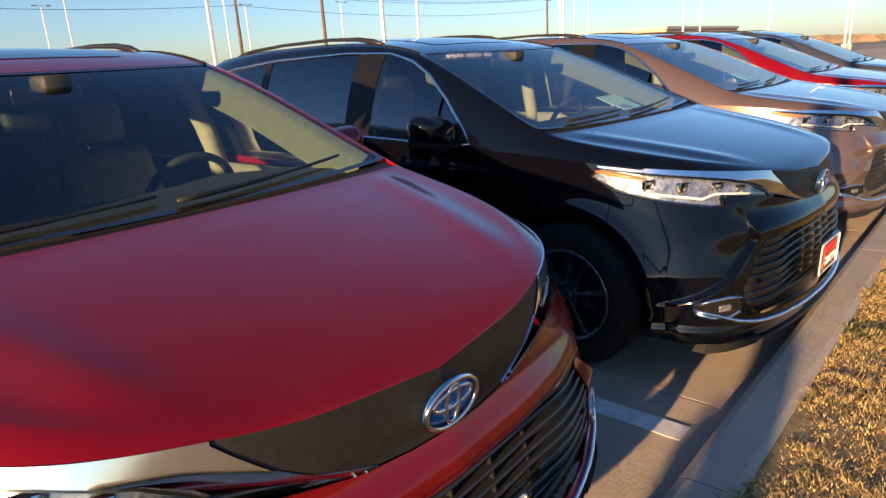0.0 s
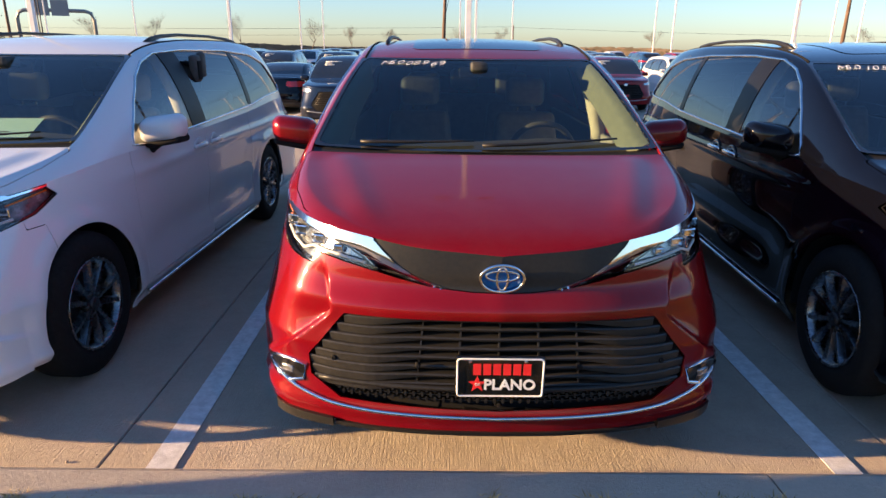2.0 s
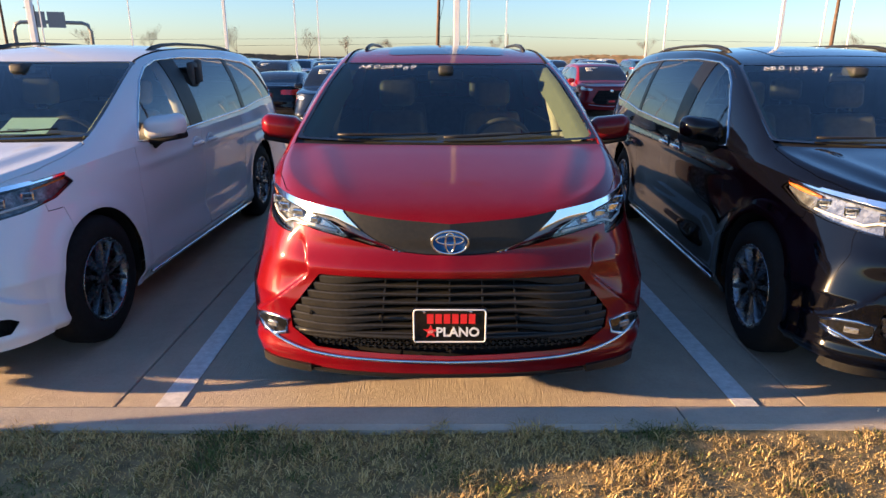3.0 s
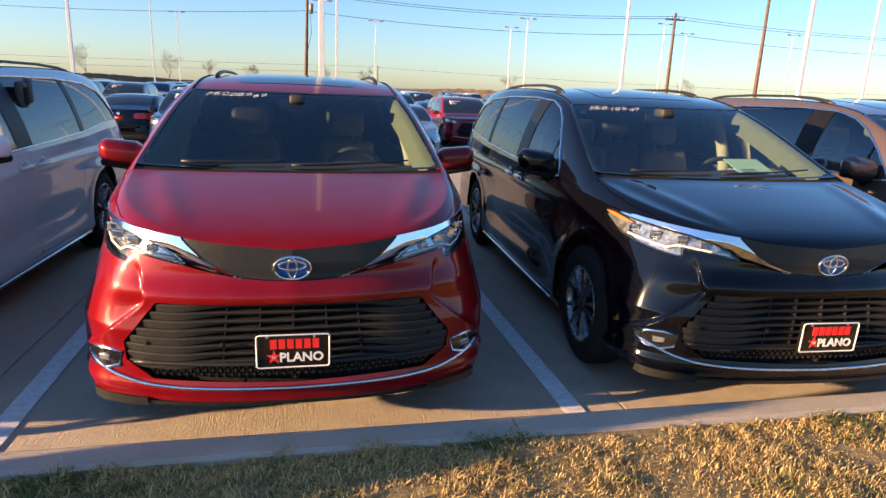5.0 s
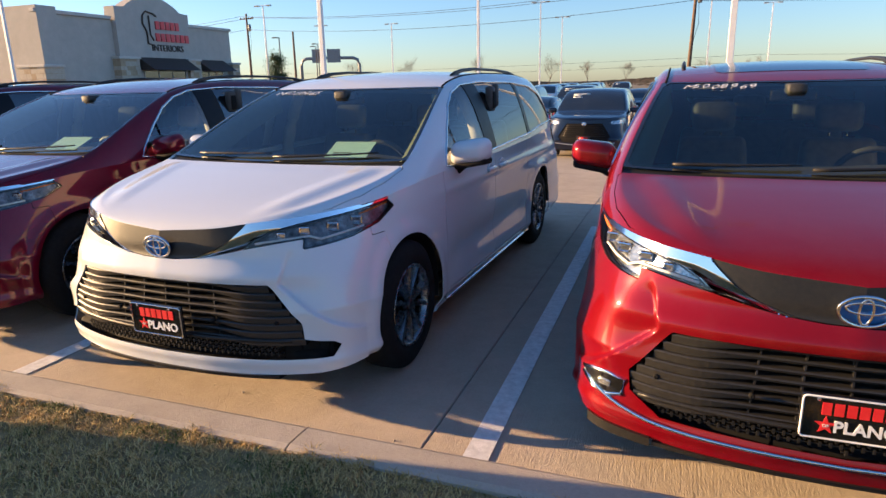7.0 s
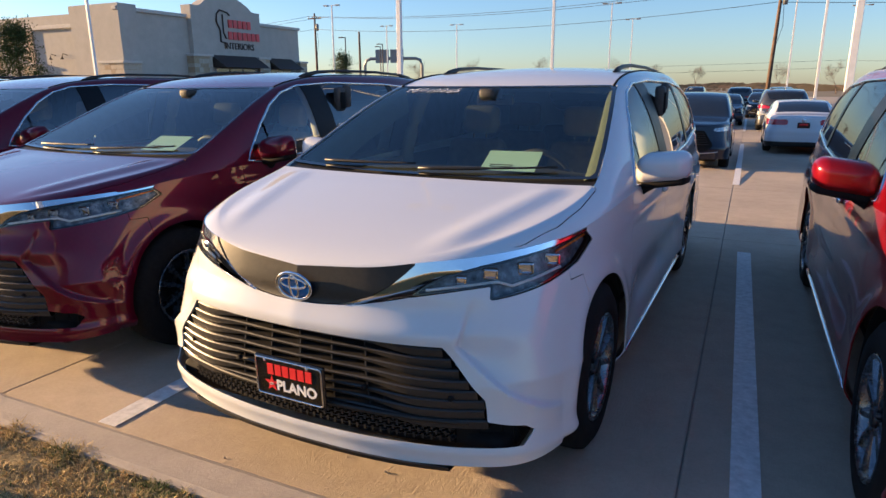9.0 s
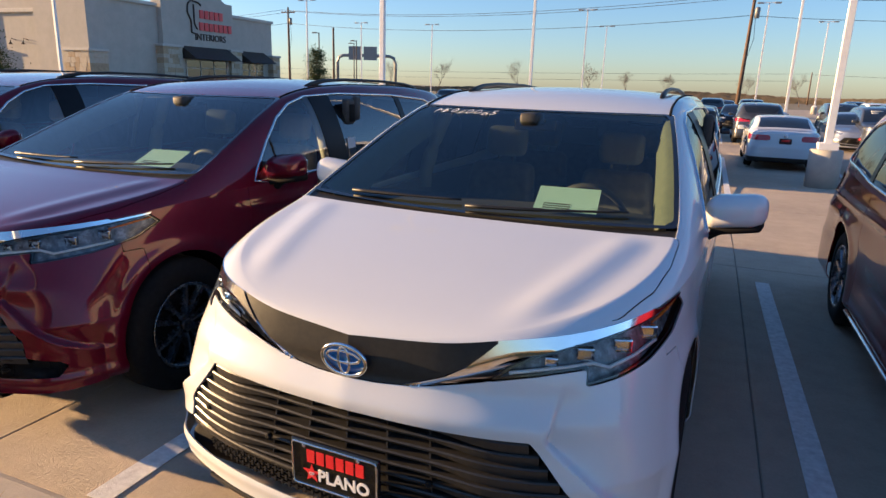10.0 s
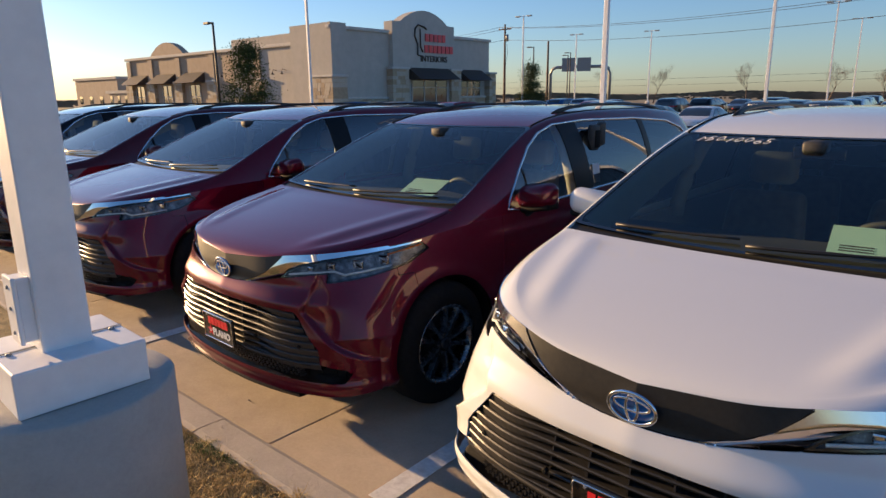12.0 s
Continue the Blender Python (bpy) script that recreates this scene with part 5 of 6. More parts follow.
near = [(sedan, -5.1, 21.6, 180, 0), (sedan, -7.9, 21.4, 180, 1), (suv, -8.2, 28, 0, 1), (suv, -5.4, 28, 0, 0), (sedan, 3.0, 15.6, 0, 4), (suv, 5.6, 18.6, 0, 6), (suv, 4.1, 26, 0, 1), (sedan, 5.2, 21.5, 0, 5),
        (sedan, 3.2, 26.5, 0, 4), (sedan, -2.6, 31, 0, 2), (suv, -.2, 32.5, 180, 1), (sedan, 6.6, 27, 0, 5), (suv, 9.4, 22, 0, 3), (sedan, 12.5, 18, 0, 1), (suv, 15.5, 18, 0, 0)]
for b, x, y, rz, k in near:
    park(b, x, y, rz, TINTS[k])
rnd = random.Random(11)
for y, rz, x0, x1, fill in ((18, 0, -40, -12, .85), (29, 0, -44, -9, .9), (34.5, 180, -44, -9, .6), (39, 0, -9, 45, .75), (52, 180, -38, 50, .6), (66, 0, -45, 55, .5)):
    x = x0
    while x < x1:
        if rnd.random() < fill:
            park(suv if rnd.random() < .55 else sedan, x + rnd.uniform(-.15, .15), y + (4.9 if rz else 0) + rnd.uniform(-.2, .2), rz, TINTS[rnd.choice((0, 0, 1, 1, 2, 3, 4, 5, 6, 1))])
        x += 2.75


# ---- light poles, utility poles, cables ----
def light_pole(x, y, h=10.2, based=True, twist=0.0, near_=False):
    p = thing("light_pole", "white steel light pole with twin heads on concrete base", "light pole", "light poles of the lot", at=pose(x, y, lot_z(y), 0, 0, twist))
    h -= lot_z(y)
    z0 = .842
    part("concrete_base", lathe_vf([(0, .001), (0, .335), (z0 - .012, .335), (z0, .322), (z0, .001)], "z", 40 if near_ else 20), BASE_MAT, p, "round concrete base")
    part("base_cover", box_bm(-.195, -.195, z0 + .002, .195, .195, z0 + .15, .006), WHITE_METAL, p, "white steel base cover", False)
    bm = box_bm(-.075, -.075, z0 + .14, .075, .075, h, .008)
    for v in bm.verts:
        if v.co.z > 2:
            v.co.x *= .72
            v.co.y *= .72
    part("pole", bm, WHITE_METAL, p, "square white pole", False)
    part("cross_arm", box_bm(-.62, -.03, h - .06, .62, .03, h, .01), WHITE_METAL, p, "", False)
    for sx in (-.75, .75):
        hd = part("lamp_head", box_bm(sx - .28, -.17, h - .10, sx + .28, .17, h + .02, .03), STEEL, p, "grey lamp head", False)
        part("lamp_lens", box_bm(sx - .22, -.13, h - .112, sx + .22, .13, h - .098, .004), PLATE_WHITE, hd, "", False)
    if near_:
        for sy in (-.135, .135):
            part("cover_seam", box_bm(-.012, sy - .06, z0 + .151, -.006, sy + .06, z0 + .1535), STEEL, p, "", False)
            part("seam_screw", moved(lathe_vf([(0, .001), (.008, .001), (.006, .009), (0, .010)], "z", 10), pose(.012, sy * 1.15, z0 + .15)), STEEL, p)
        bx = part("switch_box", box_bm(-.035, -.115, 1.03, .05, -.073, 1.24, .006), WHITE_METAL, p, "white conduit box", False)
        part("box_lid", box_bm(-.042, -.126, 1.025, .057, -.113, 1.245, .004), WHITE_METAL, bx, "", False)
        for zz in (1.06, 1.14, 1.21):
            part("lid_screw", moved(lathe_vf([(0, .001), (.005, .001), (.004, .006), (0, .007)], "z", 8), pose(.008, -.126, zz, 90)), STEEL, bx)
    return p


light_pole(-4.48, -.998, 10.2, True, -1.2, True)
for x, y, h in ((.42, 14.8, 11), (-11.7, 16.75, 11), (-11.3, 32.9, 11), (1.95, 42, 11), (-41, 87, 10.2), (-16, 72.3, 10.2), (-16.8, 91, 10.2), (1.6, 69, 10.2), (9, 87, 10.2), (25.6, 73, 10.2), (27, 84, 10.2), (15.6, 28, 11), (41.3, 69.3, 10.2), (49.6, 78, 10.2), (61, 72, 10.2), (20.7, 21.7, 11),
                (-33, 22, 10.8), (-44, 60, 10.2), (-51, 84, 10.2), (40, 24, 11), (34, 32, 11), (52, 31, 11), (62, 24, 11), (75, 20, 11), (66, 38, 11), (88, 32, 11), (80, 44, 11), (70, 12, 11), (95, 16, 11)):
    light_pole(x, y, h)


def utility_pole(x, y, h, lean=0.0, transformer=True, arms=True):
    p = thing("utility_pole", "weathered wooden utility pole carrying cables", "utility pole", at=pose(x, y, GZ, 0, lean))
    h -= GZ
    part("post", tube_vf([(0, 0, -.2), (0, 0, h * .5), (0, 0, h)], [.19, .16, .12], 12), WOOD_POLE, p)
    if arms:
        part("cross_arm", box_bm(-1.1, -.06, h - .75, 1.1, .06, h - .6, .01), WOOD_POLE, p, "", False)
        for sx in (-1.0, -.4, .4, 1.0):
            part("insulator", lathe_vf([(h - .6, .001), (h - .6, .05), (h - .5, .07), (h - .42, .03), (h - .42, .001)], "z", 8), STEEL, p).matrix_basis = pose(sx, 0, 0)
    if transformer:
        part("transformer", lathe_vf([(h - 2.3, .001), (h - 2.3, .2), (h - 1.5, .22), (h - 1.4, .12), (h - 1.4, .001)], "z", 14), STEEL, p, "grey can transformer").matrix_basis = pose(.38, 0, 0)
        part("riser_cable", tube_vf([(.3, .05, h - 2.3), (.45, .05, h - 4), (.15, .05, h - 5.5), (.05, .16, 3)], .02, 6), WIRE, p)
    return p


posts = [(-150, 88, 11.5), (-58, 76, 11.5), (-.2, 62, 10.4), (37, 60, 10.2), (92, 58, 10.5)]
for i, (x, y, h) in enumerate(posts):
    utility_pole(x, y, h, (0, 0, 1.5, 0, 0)[i], i in (1, 2))
utility_pole(-52, 78, 9.0, 0, False, False)
utility_pole(40, 50, 11, 0, False, False)
for (xa, ya, ha), (xb_, yb_, hb_) in zip(posts[:-1], posts[1:]):
    for off, dz in ((-.9, -.45), (.9, -.45), (0, -2.1)):
        pts = []
        for k in np.linspace(0, 1, 24):
            pts.append((xa + (xb_ - xa) * k + off * .3, ya + (yb_ - ya) * k + off, ha + dz + (hb_ - ha) * k - 1.1 * 4 * k * (1 - k) * math.hypot(xb_ - xa, yb_ - ya) / 60))
        tagged(part("power_cable", tube_vf(pts, .022, 5), WIRE), "black overhead power cable slung between wooden poles", "cable", "overhead cables")
for xp in (-260, 20, 260):
    utility_pole(xp, 190, 7.8, 0.0, False, False)
for (xa, xb_, y, z) in ((-260, 20, 190, 5.6), (-260, 20, 190, 7.4), (20, 260, 190, 7.2)):
    tagged(part("power_cable", tube_vf([(xa + (xb_ - xa) * k, y, z - 1.6 * 4 * k * (1 - k)) for k in np.linspace(0, 1, 16)], .03, 4), WIRE), "thin distant overhead cable above the horizon", "cable", "overhead cables")


# ---- the shop behind the lot ----
shop = thing("shop_building", "beige stucco shop with limestone piers, dark awnings and a curved parapet", "building")
BX, BY = -46.5, 35.0
part("side_wall", box_bm(BX - 16, BY, 0, BX, 57, 7.4), STUCCO, shop, "grey beige stucco wall", False)
part("wing_wall", box_bm(-87, BY + .3, 0, BX - 16, 56, 6.3), TAN, shop, "tan stucco wing", False)
part("wing_front", box_bm(-86.5, BY + .02, 0, BX - 5.5, BY + .3, 6.3), TAN, shop, "tan stucco front", False)


def parapet(y0, y1, z, rise, x0, x1):
    """A wall with a shallow arched top."""
    n = 24
    V = []
    for x in (x0, x1):
        V += [(x, y0, 0), (x, y1, 0)] + [(x, y1 + (y0 - y1) * k / n, z + rise * math.sin(math.pi * min(1, max(0, (k / n - .12) / .76))) ** .8) for k in range(n + 1)]
    m = n + 3
    F = [tuple(range(m)), tuple(reversed(range(m, 2 * m)))] + [(i, (i + 1) % m, (i + 1) % m + m, i + m) for i in range(m)]
    bm = bmesh.new()
    vs = [bm.verts.new(v) for v in V]
    for f in F:
        bm.faces.new([vs[i] for i in f])
    bmesh.ops.recalc_face_normals(bm, faces=bm.faces)
    return bm


part("sign_gable", parapet(41.6, 50.4, 8.5, 1.2, BX - .6, BX + .5), STUCCO, shop, "raised gable with curved top", False)
part("corner_tower", box_bm(BX - 5.4, BY - .5, 0, BX + .3, BY + 1.2, 7.9), STUCCO, shop, "stucco corner bay", False)
for y0, y1, z in ((BY - .6, 41.5, 7.4), (50.5, 57.1, 7.4)):
    part("cornice", box_bm(BX - .3, y0, z, BX + .22, y1, z + .28, .04), TRIM, shop, "pale cornice", False)
part("wing_cornice", box_bm(-87.2, BY - .25, 6.3, BX - 5.5, BY + .3, 6.6, .04), TRIM, shop, "pale cornice", False)
bm = parapet(0, 11.5, 6.4, 1.7, -.4, .4)
part("wing_gable", bm, TAN, shop, "curved parapet of the wing", False).matrix_basis = pose(-72, BY + 1.0, 0, 0, 0, 90)
part("roof_unit", box_bm(-62, 40, 7.4, -54, 46, 8.2, .05), STUCCO, shop, "roof equipment screen", False)
srnd = random.Random(5)


def stone_pier(x0, y0, x1, y1, h):
    """Rubble stones stacked into a pier, each a little proud."""
    pr = part("stone_pier", box_bm(x0 + .04, y0 + .04, 0, x1 - .04, y1 - .04, h), STONE_MATS[0], shop, "limestone pier", False)
    z = 0.0
    while z < h - .05:
        dz = min(srnd.uniform(.28, .5), h - z)
        if x1 - x0 > y1 - y0:
            a, end = x0, x1
        else:
            a, end = y0, y1
        while a < end - .05:
            da = min(srnd.uniform(.35, .8), end - a)
            q = srnd.uniform(0, .03)
            if x1 - x0 > y1 - y0:
                bm = box_bm(a + .01, y0 - q, z + .01, a + da - .01, y1 + q, z + dz - .01)
            else:
                bm = box_bm(x0 - q, a + .01, z + .01, x1 + q, a + da - .01, z + dz - .01)
            part("stone", bm, srnd.choice(STONE_MATS), pr, "", False)
            a += da
        z += dz
    part("pier_cap", box_bm(x0 - .1, y0 - .1, h, x1 + .1, y1 + .1, h + .2, .03), TRIM, pr, "", False)


stone_pier(BX - 2.2, BY - .75, BX + .55, BY + .9, 3.4)
stone_pier(BX, 41.2, BX + .8, 43.4, 4.2)
stone_pier(BX, 49.6, BX + .8, 51.2, 4.2)
stone_pier(BX, 56.2, BX + .7, 57.4, 4.0)
stone_pier(BX, 34.6, BX + .18, 41.1, 1.5)
stone_pier(BX, 51.3, BX + .18, 56.1, 1.5)


def awning(x0, y0, x1, y1, z, face):
    bm = bmesh.new()
    if face == "x":
        V = [(x0, y0, z + 1.1), (x0, y1, z + 1.1), (x1, y1, z), (x1, y0, z), (x0, y0, z), (x0, y1, z)]
    else:
        V = [(x0, y1, z + 1.1), (x1, y1, z + 1.1), (x1, y0, z), (x0, y0, z), (x0, y1, z), (x1, y1, z)]
    vs = [bm.verts.new(v) for v in V]
    for f in ((0, 1, 2, 3), (0, 3, 4), (1, 5, 2), (4, 3, 2, 5), (0, 4, 5, 1)):
        bm.faces.new([vs[i] for i in f])
    bmesh.ops.recalc_face_normals(bm, faces=bm.faces)
    part("awning", bm, AWNING, shop, "dark metal awning", False)


def window_at(x0, y0, x1, y1, z0, z1):
    w = part("window", box_bm(x0, y0, z0, x1, y1, z1), WINDOW_DARK, shop, "dark shop window", False)
    if x1 - x0 < y1 - y0:
        for y in np.linspace(y0, y1, 4):
            part("mullion", box_bm(x1, y - .04, z0, x1 + .05, y + .04, z1), TRIM, w, "", False)
        part("transom", box_bm(x1, y0, z1 - .7, x1 + .05, y1, z1 - .62), TRIM, w, "", False)
    else:
        for x in np.linspace(x0, x1, 3):
            part("mullion", box_bm(x - .05, y0 - .06, z0, x + .05, y0, z1), TRIM, w, "", False)
        for z in (z0, (z0 + z1) / 2, z1):
            part("transom", box_bm(x0, y0 - .055, z - .05, x1, y0, z + .05), TRIM, w, "", False)


awning(BX + .5, 43.6, BX + 2.2, 49.5, 3.3, "x")
awning(BX, 51.6, BX + 1.7, 55.6, 3.3, "x")
window_at(BX + .45, 44, BX + .55, 49.2, .3, 3.2)
window_at(BX - .05, 52, BX + .04, 55.4, .3, 3.2)
for x in (-84, -77, -70.5):
    awning(x - 2.2, BY - 1.5, x + 2.2, BY, 3.4, "y")
    window_at(x - 1.1, BY - .03, x + 1.1, BY + .05, .6, 3.2)
for x in (-86.4, -80.5, -73.8, -66.5, -58):
    stone_pier(x - .9, BY - .35, x + .9, BY + .05, 3.4)
    part("pilaster", box_bm(x - .5, BY - .18, 3.6, x + .5, BY + .05, 6.2), TAN, shop, "", False)
for x in (-64, -62, -55, -53.5):
    part("wall_lamp", tube_vf([(x, BY, 4.2), (x, BY - .4, 4.3), (x, BY - .5, 4.0), (x, BY - .5, 3.85)], [.03, .03, .05, .18], 8), AWNING, shop)
sg = part("sign_letters", join_vf(*[box_vf(BX + .52, 46.0 + i * .62, 6.9, BX + .62, 46.45 + i * .62, 7.6) for i in range(5)], *[box_vf(BX + .52, 45.9 + i * .62, 5.85, BX + .62, 46.35 + i * .62, 6.55) for i in range(7)]), SIGN_RED, shop, "red shop sign lettering", False)
text_mesh("sign_word", "INTERIORS", .82, AWNING, sg, Matrix.Translation((BX + .53, 47.3, 5.0)) @ pose(0, 0, 0, 90, 0, 90), .05, "dark letters")
bt = [(BX + .58, 44.6, 8.0), (BX + .58, 45.0, 8.35), (BX + .58, 45.9, 8.2), (BX + .58, 46.2, 8.0)]
part("sign_outline", join_vf(tube_vf(bt, .07, 6), tube_vf([(BX + .58, 44.6, 8.0), (BX + .58, 44.5, 7.3), (BX + .58, 44.9, 6.6), (BX + .58, 44.9, 5.6), (BX + .58, 45.6, 5.5)], .08, 6), tube_vf([(BX + .58, 45.3, 8.0), (BX + .58, 45.3, 6.4), (BX + .58, 45.6, 5.9)], .07, 6)), AWNING, sg, "dark boot outline")

for x, y, w_, d_, h in ((-150, 62, 22, 14, 6), (-118, 52, 12, 10, 3.0), (-190, 90, 40, 20, 7), (140, 60, 40, 20, 5)):
    b = thing("distant_building", "low beige building far beyond the lot", "building", "distant buildings", at=pose(x, y, GZ))
    part("wall", box_bm(-w_ / 2, -d_ / 2, 0, w_ / 2, d_ / 2, h), TAN, b, "", False)
    part("roof", box_bm(-w_ / 2 - .3, -d_ / 2 - .3, h, w_ / 2 + .3, d_ / 2 + .3, h + .5), STUCCO, b, "", False)
    for k in range(4):
        part("window", box_bm(-w_ / 2 + w_ * (k + .3) / 4, -d_ / 2 - .05, 1, -w_ / 2 + w_ * (k + .6) / 4, -d_ / 2 + .1, 2.6), WINDOW_DARK, b, "", False)

gantry = thing("sign_gantry", "grey steel road sign gantry with rounded corners", "road sign", at=pose(-80, 137, GZ, 0, 0, 18))
part("frame", tube_vf([(-7, 0, 0), (-7, 0, 6.6), (-6.6, 0, 7.9), (-5.6, 0, 8.3), (0, 0, 8.4), (5.6, 0, 8.3), (6.6, 0, 7.9), (7, 0, 6.6), (7, 0, 0)], .38, 10), STEEL, gantry)
for k in (-2.6, 1.0):
    part("sign_back", box_bm(k - 1.6, -.5, 7.3, k + 1.6, -.35, 10.4), STEEL, gantry, "grey back of a road sign", False)


def lamp_post(x, y, h):
    p = thing("lamp_post", "dark bronze lamp post with a single arm", "lamp post", at=pose(x, y, 0 if y < 62 else GZ))
    part("post", tube_vf([(0, 0, 0), (0, 0, h)], [.11, .08], 10), AWNING, p)
    part("arm", tube_vf([(0, 0, h - .1), (-.5, 0, h)], .05, 8), AWNING, p)
    part("head", box_bm(-1.1, -.18, h - .1, -.4, .18, h + .06, .03), AWNING, p, "", False)


for x, y, h in ((-47.5, 24.5, 7.2), (-57, 82, 9), (-64, 104, 9), (-60, 98, 9)):
    lamp_post(x, y, h)


# ---- trees, brush, horizon ----
def tree(x, y, h, leafy, seed):
    """Tapered trunk with limbs; an evergreen carries many small leaves in uneven clumps."""
    r = random.Random(seed)
    t = thing("tree", "dark green evergreen tree" if leafy else "bare winter tree with fine twigs", "tree", "trees round the lot", at=pose(x, y, 0 if leafy else GZ))
    limbs, tips = [], []

    def grow(p, d, length, rad, depth):
        pts, rr = [p], [rad]
        for k in range(4):
            d = (d + Vector((r.uniform(-.22, .22), r.uniform(-.22, .22), r.uniform(-.02, .16)))).normalized()
            p = p + d * (length / 4)
            pts.append(p)
            rr.append(max(.006, rad * (1 - .16 * (k + 1))))
            if depth < 4 and k >= (1 if depth else 2):
                for _ in range(2 if depth < 3 else 1):
                    side = Vector((r.uniform(-1, 1), r.uniform(-1, 1), r.uniform(.0, .7))).normalized()
                    grow(p, (d * .55 + side * .75).normalized(), length * r.uniform(.5, .7), rr[-1] * .62, depth + 1)
        limbs.append(tube_vf(pts, rr, 5))
    if not leafy:
        grow(Vector((0, 0, -.1)), Vector((0, 0, 1)), h * .55, h * .022, 0)
        part("trunk", join_vf(*limbs), BARK, t)
        return t
    part("trunk", tube_vf([(0, 0, -.1), (.03, .02, h * .4), (0, .05, h * .92)], [h * .022, h * .015, .02], 8), BARK, t)
    V, F = [], []
    for k in range(58):
        z = h * r.uniform(.15, .98)
        q = (z / h - .18) / .8
        rad = h * .27 * (1 - q) ** .7 * r.uniform(.25, 1.05) + .1
        a = r.uniform(0, 6.283)
        c0 = Vector((rad * math.cos(a), rad * math.sin(a), z))
        if k < 30:
            part("limb", tube_vf([(0, 0, z - h * .10), c0 * .5 + Vector((0, 0, (z - h * .10) * .5)), c0], [.035, .02, .008], 5), BARK, t)
        size = h * r.uniform(.05, .085)
        for _ in range(260):
            c = c0 + Vector((r.gauss(0, 1), r.gauss(0, 1), r.gauss(0, .75))) * size
            s = h * r.uniform(.009, .018)
            u, w = (Vector((r.uniform(-1, 1), r.uniform(-1, 1), r.uniform(-1, 1))).normalized() for _ in range(2))
            o = len(V)
            V += [c - u * s, c + w * s * .5, c + u * s, c - w * s * .5]
            F.append((o, o + 1, o + 2, o + 3))
    tagged(part("crown", (V, F), LEAF, t, "crown of small dark leaves", False), kind="stuff")
    return t


tree(-42.8, 24.1, 5.4, True, 3)
tree(-43.5, 61, 5.2, True, 8)
for i, (x, y, h) in enumerate(((-62, 138, 6), (-43, 140, 6), (-28, 138, 6), (-20, 142, 5), (3, 138, 4.5), (14, 150, 5), (-75, 140, 6), (48, 150, 5), (90, 140, 6), (-12, 145, 4.5))):
    tree(x, y, h + .8, False, 20 + i)
hr = np.random.RandomState(4)
V, F = [], []
for ring, (dist, hh, cnt) in enumerate(((240, 1.5, 1600), (420, 2.3, 3000), (700, 4.0, 4200))):
    for k in range(cnt):
        a = math.radians(hr.uniform(-95, 95))
        d = dist * hr.uniform(.85, 1.2)
        x, y = math.sin(a) * d, math.cos(a) * d
        s = hh * hr.uniform(.35, 1.0) * (.6 + .4 * math.sin(a * 23 + ring))
        o = len(V)
        wd = s * hr.uniform(1.0, 3.0)
        tx, ty = math.cos(a) * wd, -math.sin(a) * wd
        V += [(x - tx, y - ty, GZ - .1), (x + tx, y + ty, GZ - .1), (x + tx * .6, y + ty * .6, s * hr.uniform(.5, .9)), (x + tx * .1, y + ty * .1, s), (x - tx * .55, y - ty * .55, s * hr.uniform(.5, .95)), (x, y + wd * .5, s * .7)]
        F += [(o, o + 1, o + 2, o + 3, o + 4), (o + 2, o + 1, o + 5), (o + 3, o + 2, o + 5), (o + 4, o + 3, o + 5), (o, o + 4, o + 5)]
tagged(part("brush_line", (V, F), BRUSH, None, "", False), "brown winter brush and tree line along the horizon", "trees", "", "stuff")


# ---- ground: pavement slabs, lines, kerb, turf ----
def sheet(name, x0, y0, x1, y1, z, mat, **tags):
    ob = part(name, ([(x0, y0, z), (x1, y0, z), (x1, y1, z), (x0, y1, z)], [(0, 1, 2, 3)]), mat, None, "", False)
    return tagged(ob, **tags)


sheet("ground", -3000, -3000, 3000, 3000, GZ - .03, FIELD, label="dry winter grassland reaching the horizon", category="ground", kind="structure")
PV = [(x, y, lot_z(y) - .012) for y in (-.08, 5.3, 15.8, 115) for x in (-150, 150)]
pave = tagged(part("pavement", (PV, [(0, 1, 3, 2), (2, 3, 5, 4), (4, 5, 7, 6)]), JOINT, None, "", False), "broomed concrete parking lot with sawn joints", "pavement", "", "structure")
tagged(part("shop_ground", box_bm(-100, 19, GZ - .02, -37, 62.5, -.002), SOIL, None, "", False), "raised planted ground round the shop", "ground", "", "structure")
SX, SY = 3.3, 4.6
xs = [-1.588 + SX * k for k in range(-30, 31)]
ys = [-.08] + [5.3 + SY * k for k in range(0, 24)]
sr = random.Random(2)
rest = []
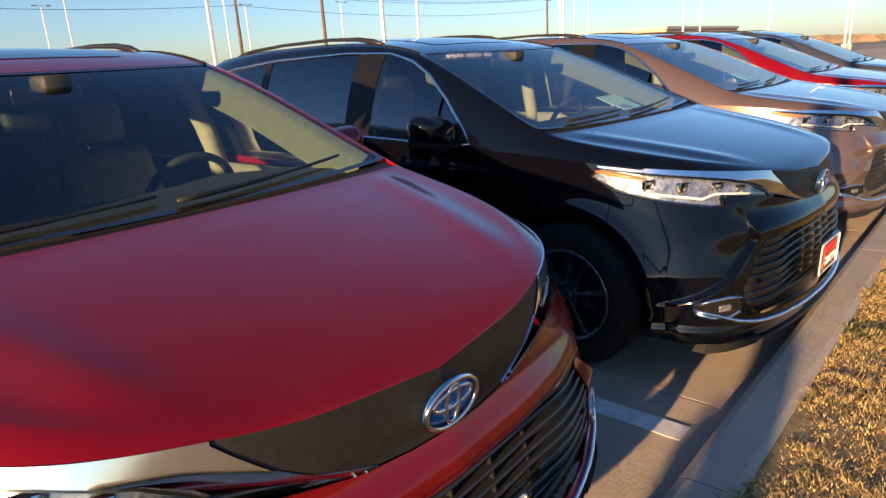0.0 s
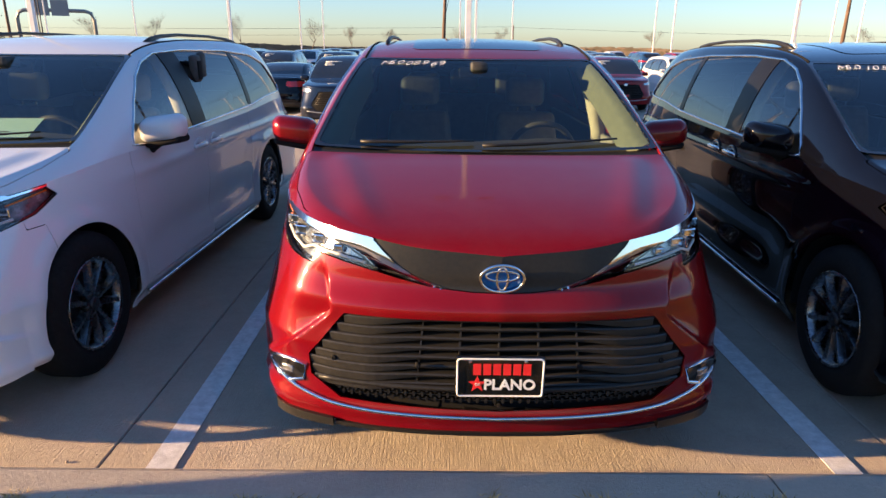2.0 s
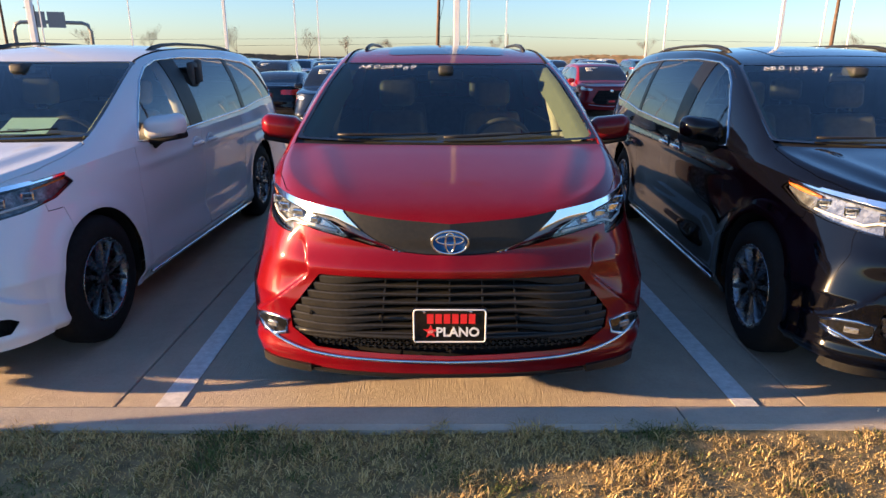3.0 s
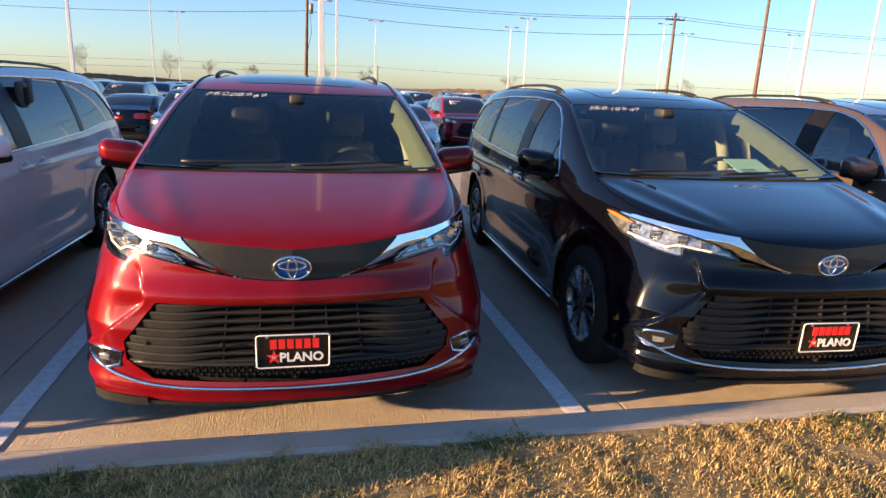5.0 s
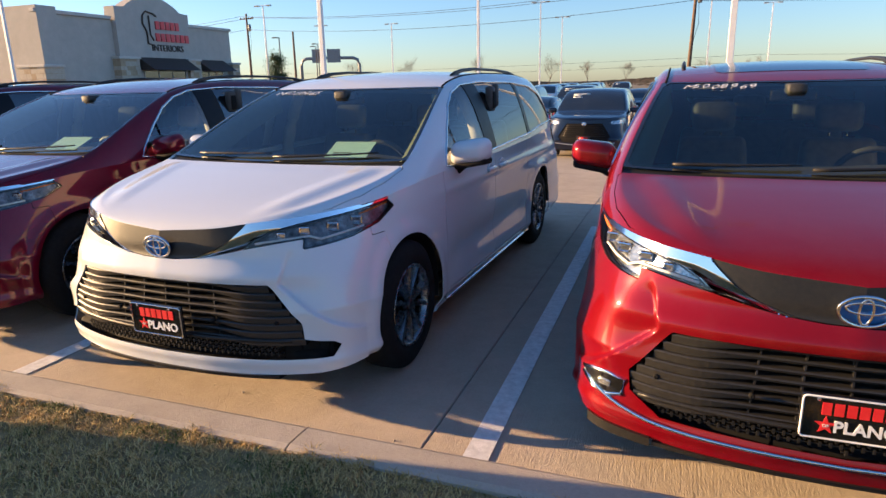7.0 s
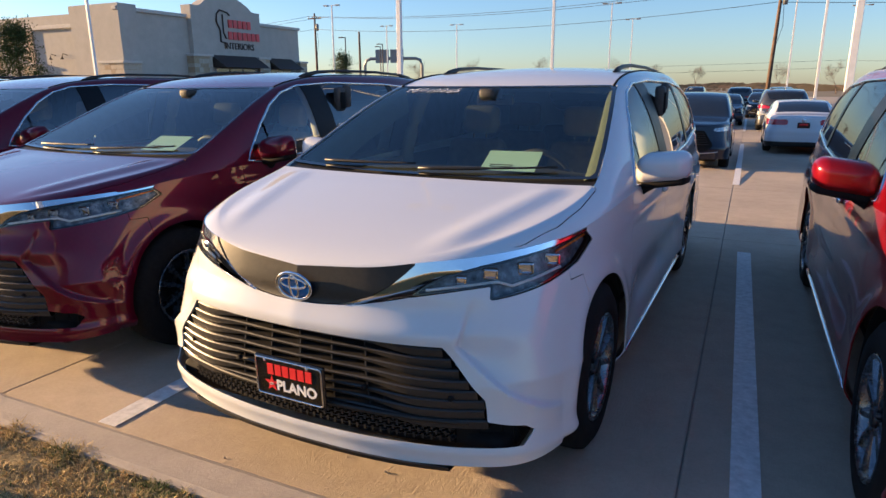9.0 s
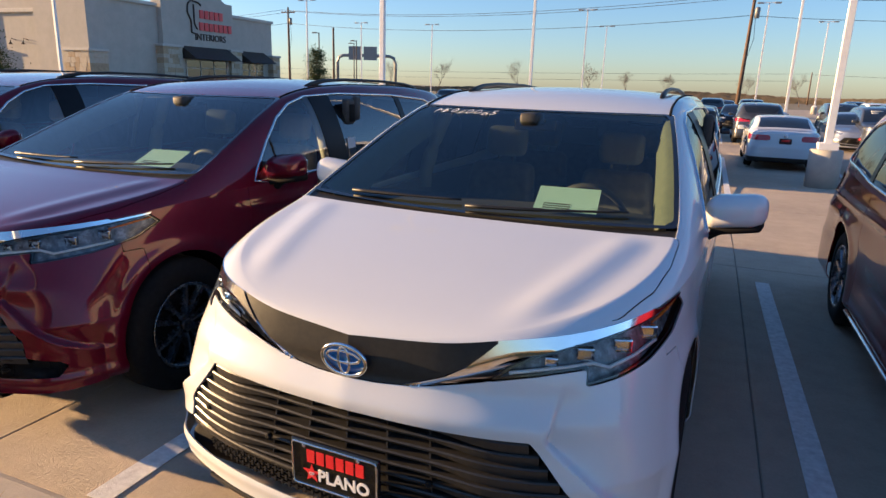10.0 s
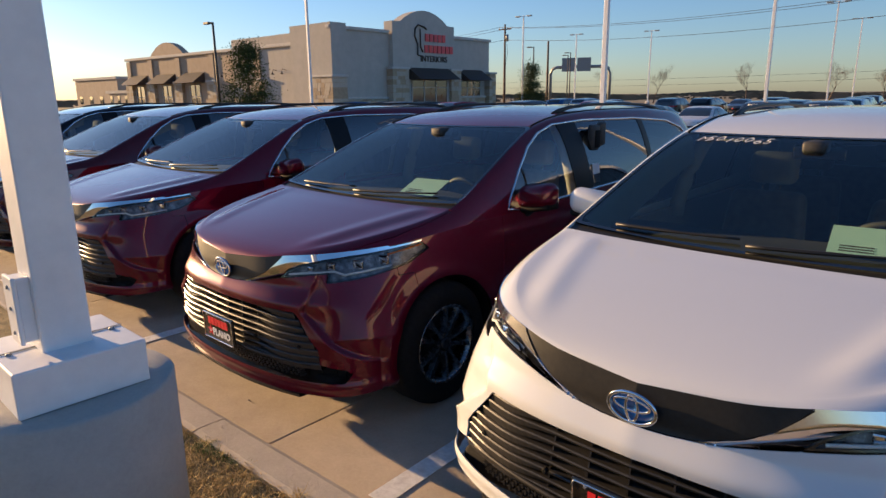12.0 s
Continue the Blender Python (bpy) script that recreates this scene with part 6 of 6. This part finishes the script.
for i in range(len(xs) - 1):
    for j in range(len(ys) - 1):
        g = .003
        dz = sr.uniform(-.0015, .0015)
        x0, x1, y0, y1 = xs[i] + g, xs[i + 1] - g, ys[j] + g, ys[j + 1] - g
        if abs(xs[i] + 2) < 24 and ys[j] < 24:
            b, za, zb_ = .005, lot_z(ys[j]), lot_z(ys[j + 1])
            V = [(x0, y0, za - .01), (x1, y0, za - .01), (x1, y1, zb_ - .01), (x0, y1, zb_ - .01), (x0, y0, za + dz - b), (x1, y0, za + dz - b), (x1, y1, zb_ + dz - b), (x0, y1, zb_ + dz - b), (x0 + b, y0 + b, za + dz), (x1 - b, y0 + b, za + dz), (x1 - b, y1 - b, zb_ + dz), (x0 + b, y1 - b, zb_ + dz)]
            Fq = [(8, 9, 10, 11)] + [(k, (k + 1) % 4, (k + 1) % 4 + 4, k + 4) for k in range(4)] + [(k + 4, (k + 1) % 4 + 4, (k + 1) % 4 + 8, k + 8) for k in range(4)]
            part("slab", (V, Fq), CONCRETE, pave, "", False)
        else:
            za, zb_ = lot_z(ys[j]), lot_z(ys[j + 1])
            rest.append(([(x0, y0, za + dz), (x1, y0, za + dz), (x1, y1, zb_ + dz), (x0, y1, zb_ + dz)], [(0, 1, 2, 3)]))
tagged(part("far_slabs", join_vf(*rest), CONCRETE, pave, "", False), kind="stuff")


def stripe(x, y0, y1, lean=0.0, w=.115):
    bm = box_bm(x - w / 2, y0, .0025, x + w / 2, y1, .0045)
    for v in bm.verts:
        v.co.z += lot_z(v.co.y)
        if v.co.y > (y0 + y1) / 2:
            v.co.x += lean
    tagged(part("stall_line", bm, LINE, None, "", False), "worn white painted stall line on the concrete", "road marking", "stall lines", "structure")


for k in range(-7, 8):
    stripe(1.43 + 2.765 * k, .035, 4.78, -.05)
for k in range(-10, 11):
    stripe(1.2 + 2.75 * k, 10.5, 21.2)
    stripe(1.2 + 2.75 * k, 27.5, 38.4)
prof = [(-.075, -.05), (-.078, .02), (-.085, .075), (-.105, .112), (-.135, .125), (-.27, .128), (-.30, .12), (-.30, -.05)]
kx = [-60 + 3.05 * k for k in range(41)]
kerb = thing("kerb", "pale concrete kerb between lot and turf", "kerb", "", "structure")
for a, b in zip(kx[:-1], kx[1:]):
    V = [(x, y, z) for x in (a + .004, b - .004) for y, z in prof]
    m = len(prof)
    Fk = [(i, i + m, (i + 1) % m + m, (i + 1) % m) for i in range(m)] + [tuple(range(m)), tuple(reversed(range(m, 2 * m)))]
    part("kerb_stone", (V, Fk), KERB_MAT, kerb, "", False)
GX = np.linspace(-14, 14, 141)
GY = np.linspace(-5, -.265, 30)
LV = [(x, y, .105 + .012 * noise.noise((x * 2.3, y * 2.3, 0)) + .02 * noise.noise((x * .5, y * .5, 3))) for x in GX for y in GY]
LF = [(i * 30 + j, (i + 1) * 30 + j, (i + 1) * 30 + j + 1, i * 30 + j + 1) for i in range(140) for j in range(29)]
tagged(part("lawn", (LV, LF), SOIL), "strip of dry winter turf beside the kerb", "lawn", "", "structure")
sheet("turf_beyond", -150, -60, 150, -5, .10, SOIL, label="dry turf stretching away from the lot", category="lawn", kind="structure")
gr_ = np.random.RandomState(7)
tufts = {"straw": ([], []), "green": ([], [])}
for k in range(215000):
    if k < 185000:
        x, y = gr_.uniform(-6.5, 5.5), -.268 - 1.75 * gr_.uniform(0, 1) ** 1.4
    else:
        x, y = gr_.uniform(-14, 14), -.27 - 3.5 * gr_.uniform(0, 1)
    n_ = noise.noise((x * 3.1, y * 3.1, 1.7)) + .8 * noise.noise((x * 11, y * 11, 4)) + .4 * noise.noise((x * 24, y * 24, 9))
    patch = noise.noise((x * 1.7, y * 2.4, 7)) + .7 * noise.noise((x * 8, y * 8, 2)) + gr_.uniform(-.25, .25)
    if n_ < -.75 and gr_.uniform() < .6:
        continue
    BV, BF = tufts["green" if patch > .30 else "straw"]
    h = max(.005, .015 + .017 * n_ + gr_.uniform(-.006, .010))
    a, ln = gr_.uniform(0, 6.283), gr_.uniform(.4, 2.2) * h
    w = gr_.uniform(.0011, .0026)
    ca, sa = math.cos(a), math.sin(a)
    kink = gr_.uniform(-.5, .5)
    cb, sb = math.cos(a + kink), math.sin(a + kink)
    z = .106 + .012 * n_ * .5
    o = len(BV)
    BV += [(x - sa * w, y + ca * w, z), (x + sa * w, y - ca * w, z), (x + ca * ln * .45 + sa * w * .8, y + sa * ln * .45 - ca * w * .8, z + h * .72), (x + ca * ln * .45 - sa * w * .8, y + sa * ln * .45 + ca * w * .8, z + h * .72), (x + ca * ln * .45 + cb * ln * .55, y + sa * ln * .45 + sb * ln * .55, z + h * gr_.uniform(.6, 1.1))]
    BF += [(o, o + 1, o + 2, o + 3), (o + 3, o + 2, o + 4)]
tagged(part("grass_blades", tufts["straw"], GRASS_BLADE, None, "", False), "short dry straw-coloured winter grass", "grass", "", "stuff")
tagged(part("grass_blades", tufts["green"], GREEN_BLADE, None, "", False), "patches of short dull green grass", "grass", "", "stuff")
cr_ = random.Random(9)
for k in range(12):
    x, y = cr_.uniform(-6, 5), cr_.uniform(.02, .35) if k % 3 else cr_.uniform(-.26, -.14)
    s = cr_.uniform(.004, .008)
    bm = bmesh.new()
    bmesh.ops.create_icosphere(bm, subdivisions=1, radius=s)
    for v in bm.verts:
        v.co *= cr_.uniform(.7, 1.2)
    ob = part("pebble", bm, KERB_MAT, None, "", False)
    ob.matrix_basis = pose(x, y, (.126 if y < 0 else 0) + s * .5, 0, 0, cr_.uniform(0, 360))
    tagged(ob, "small pale stone chip lying on the concrete", "pebble", "pebbles")
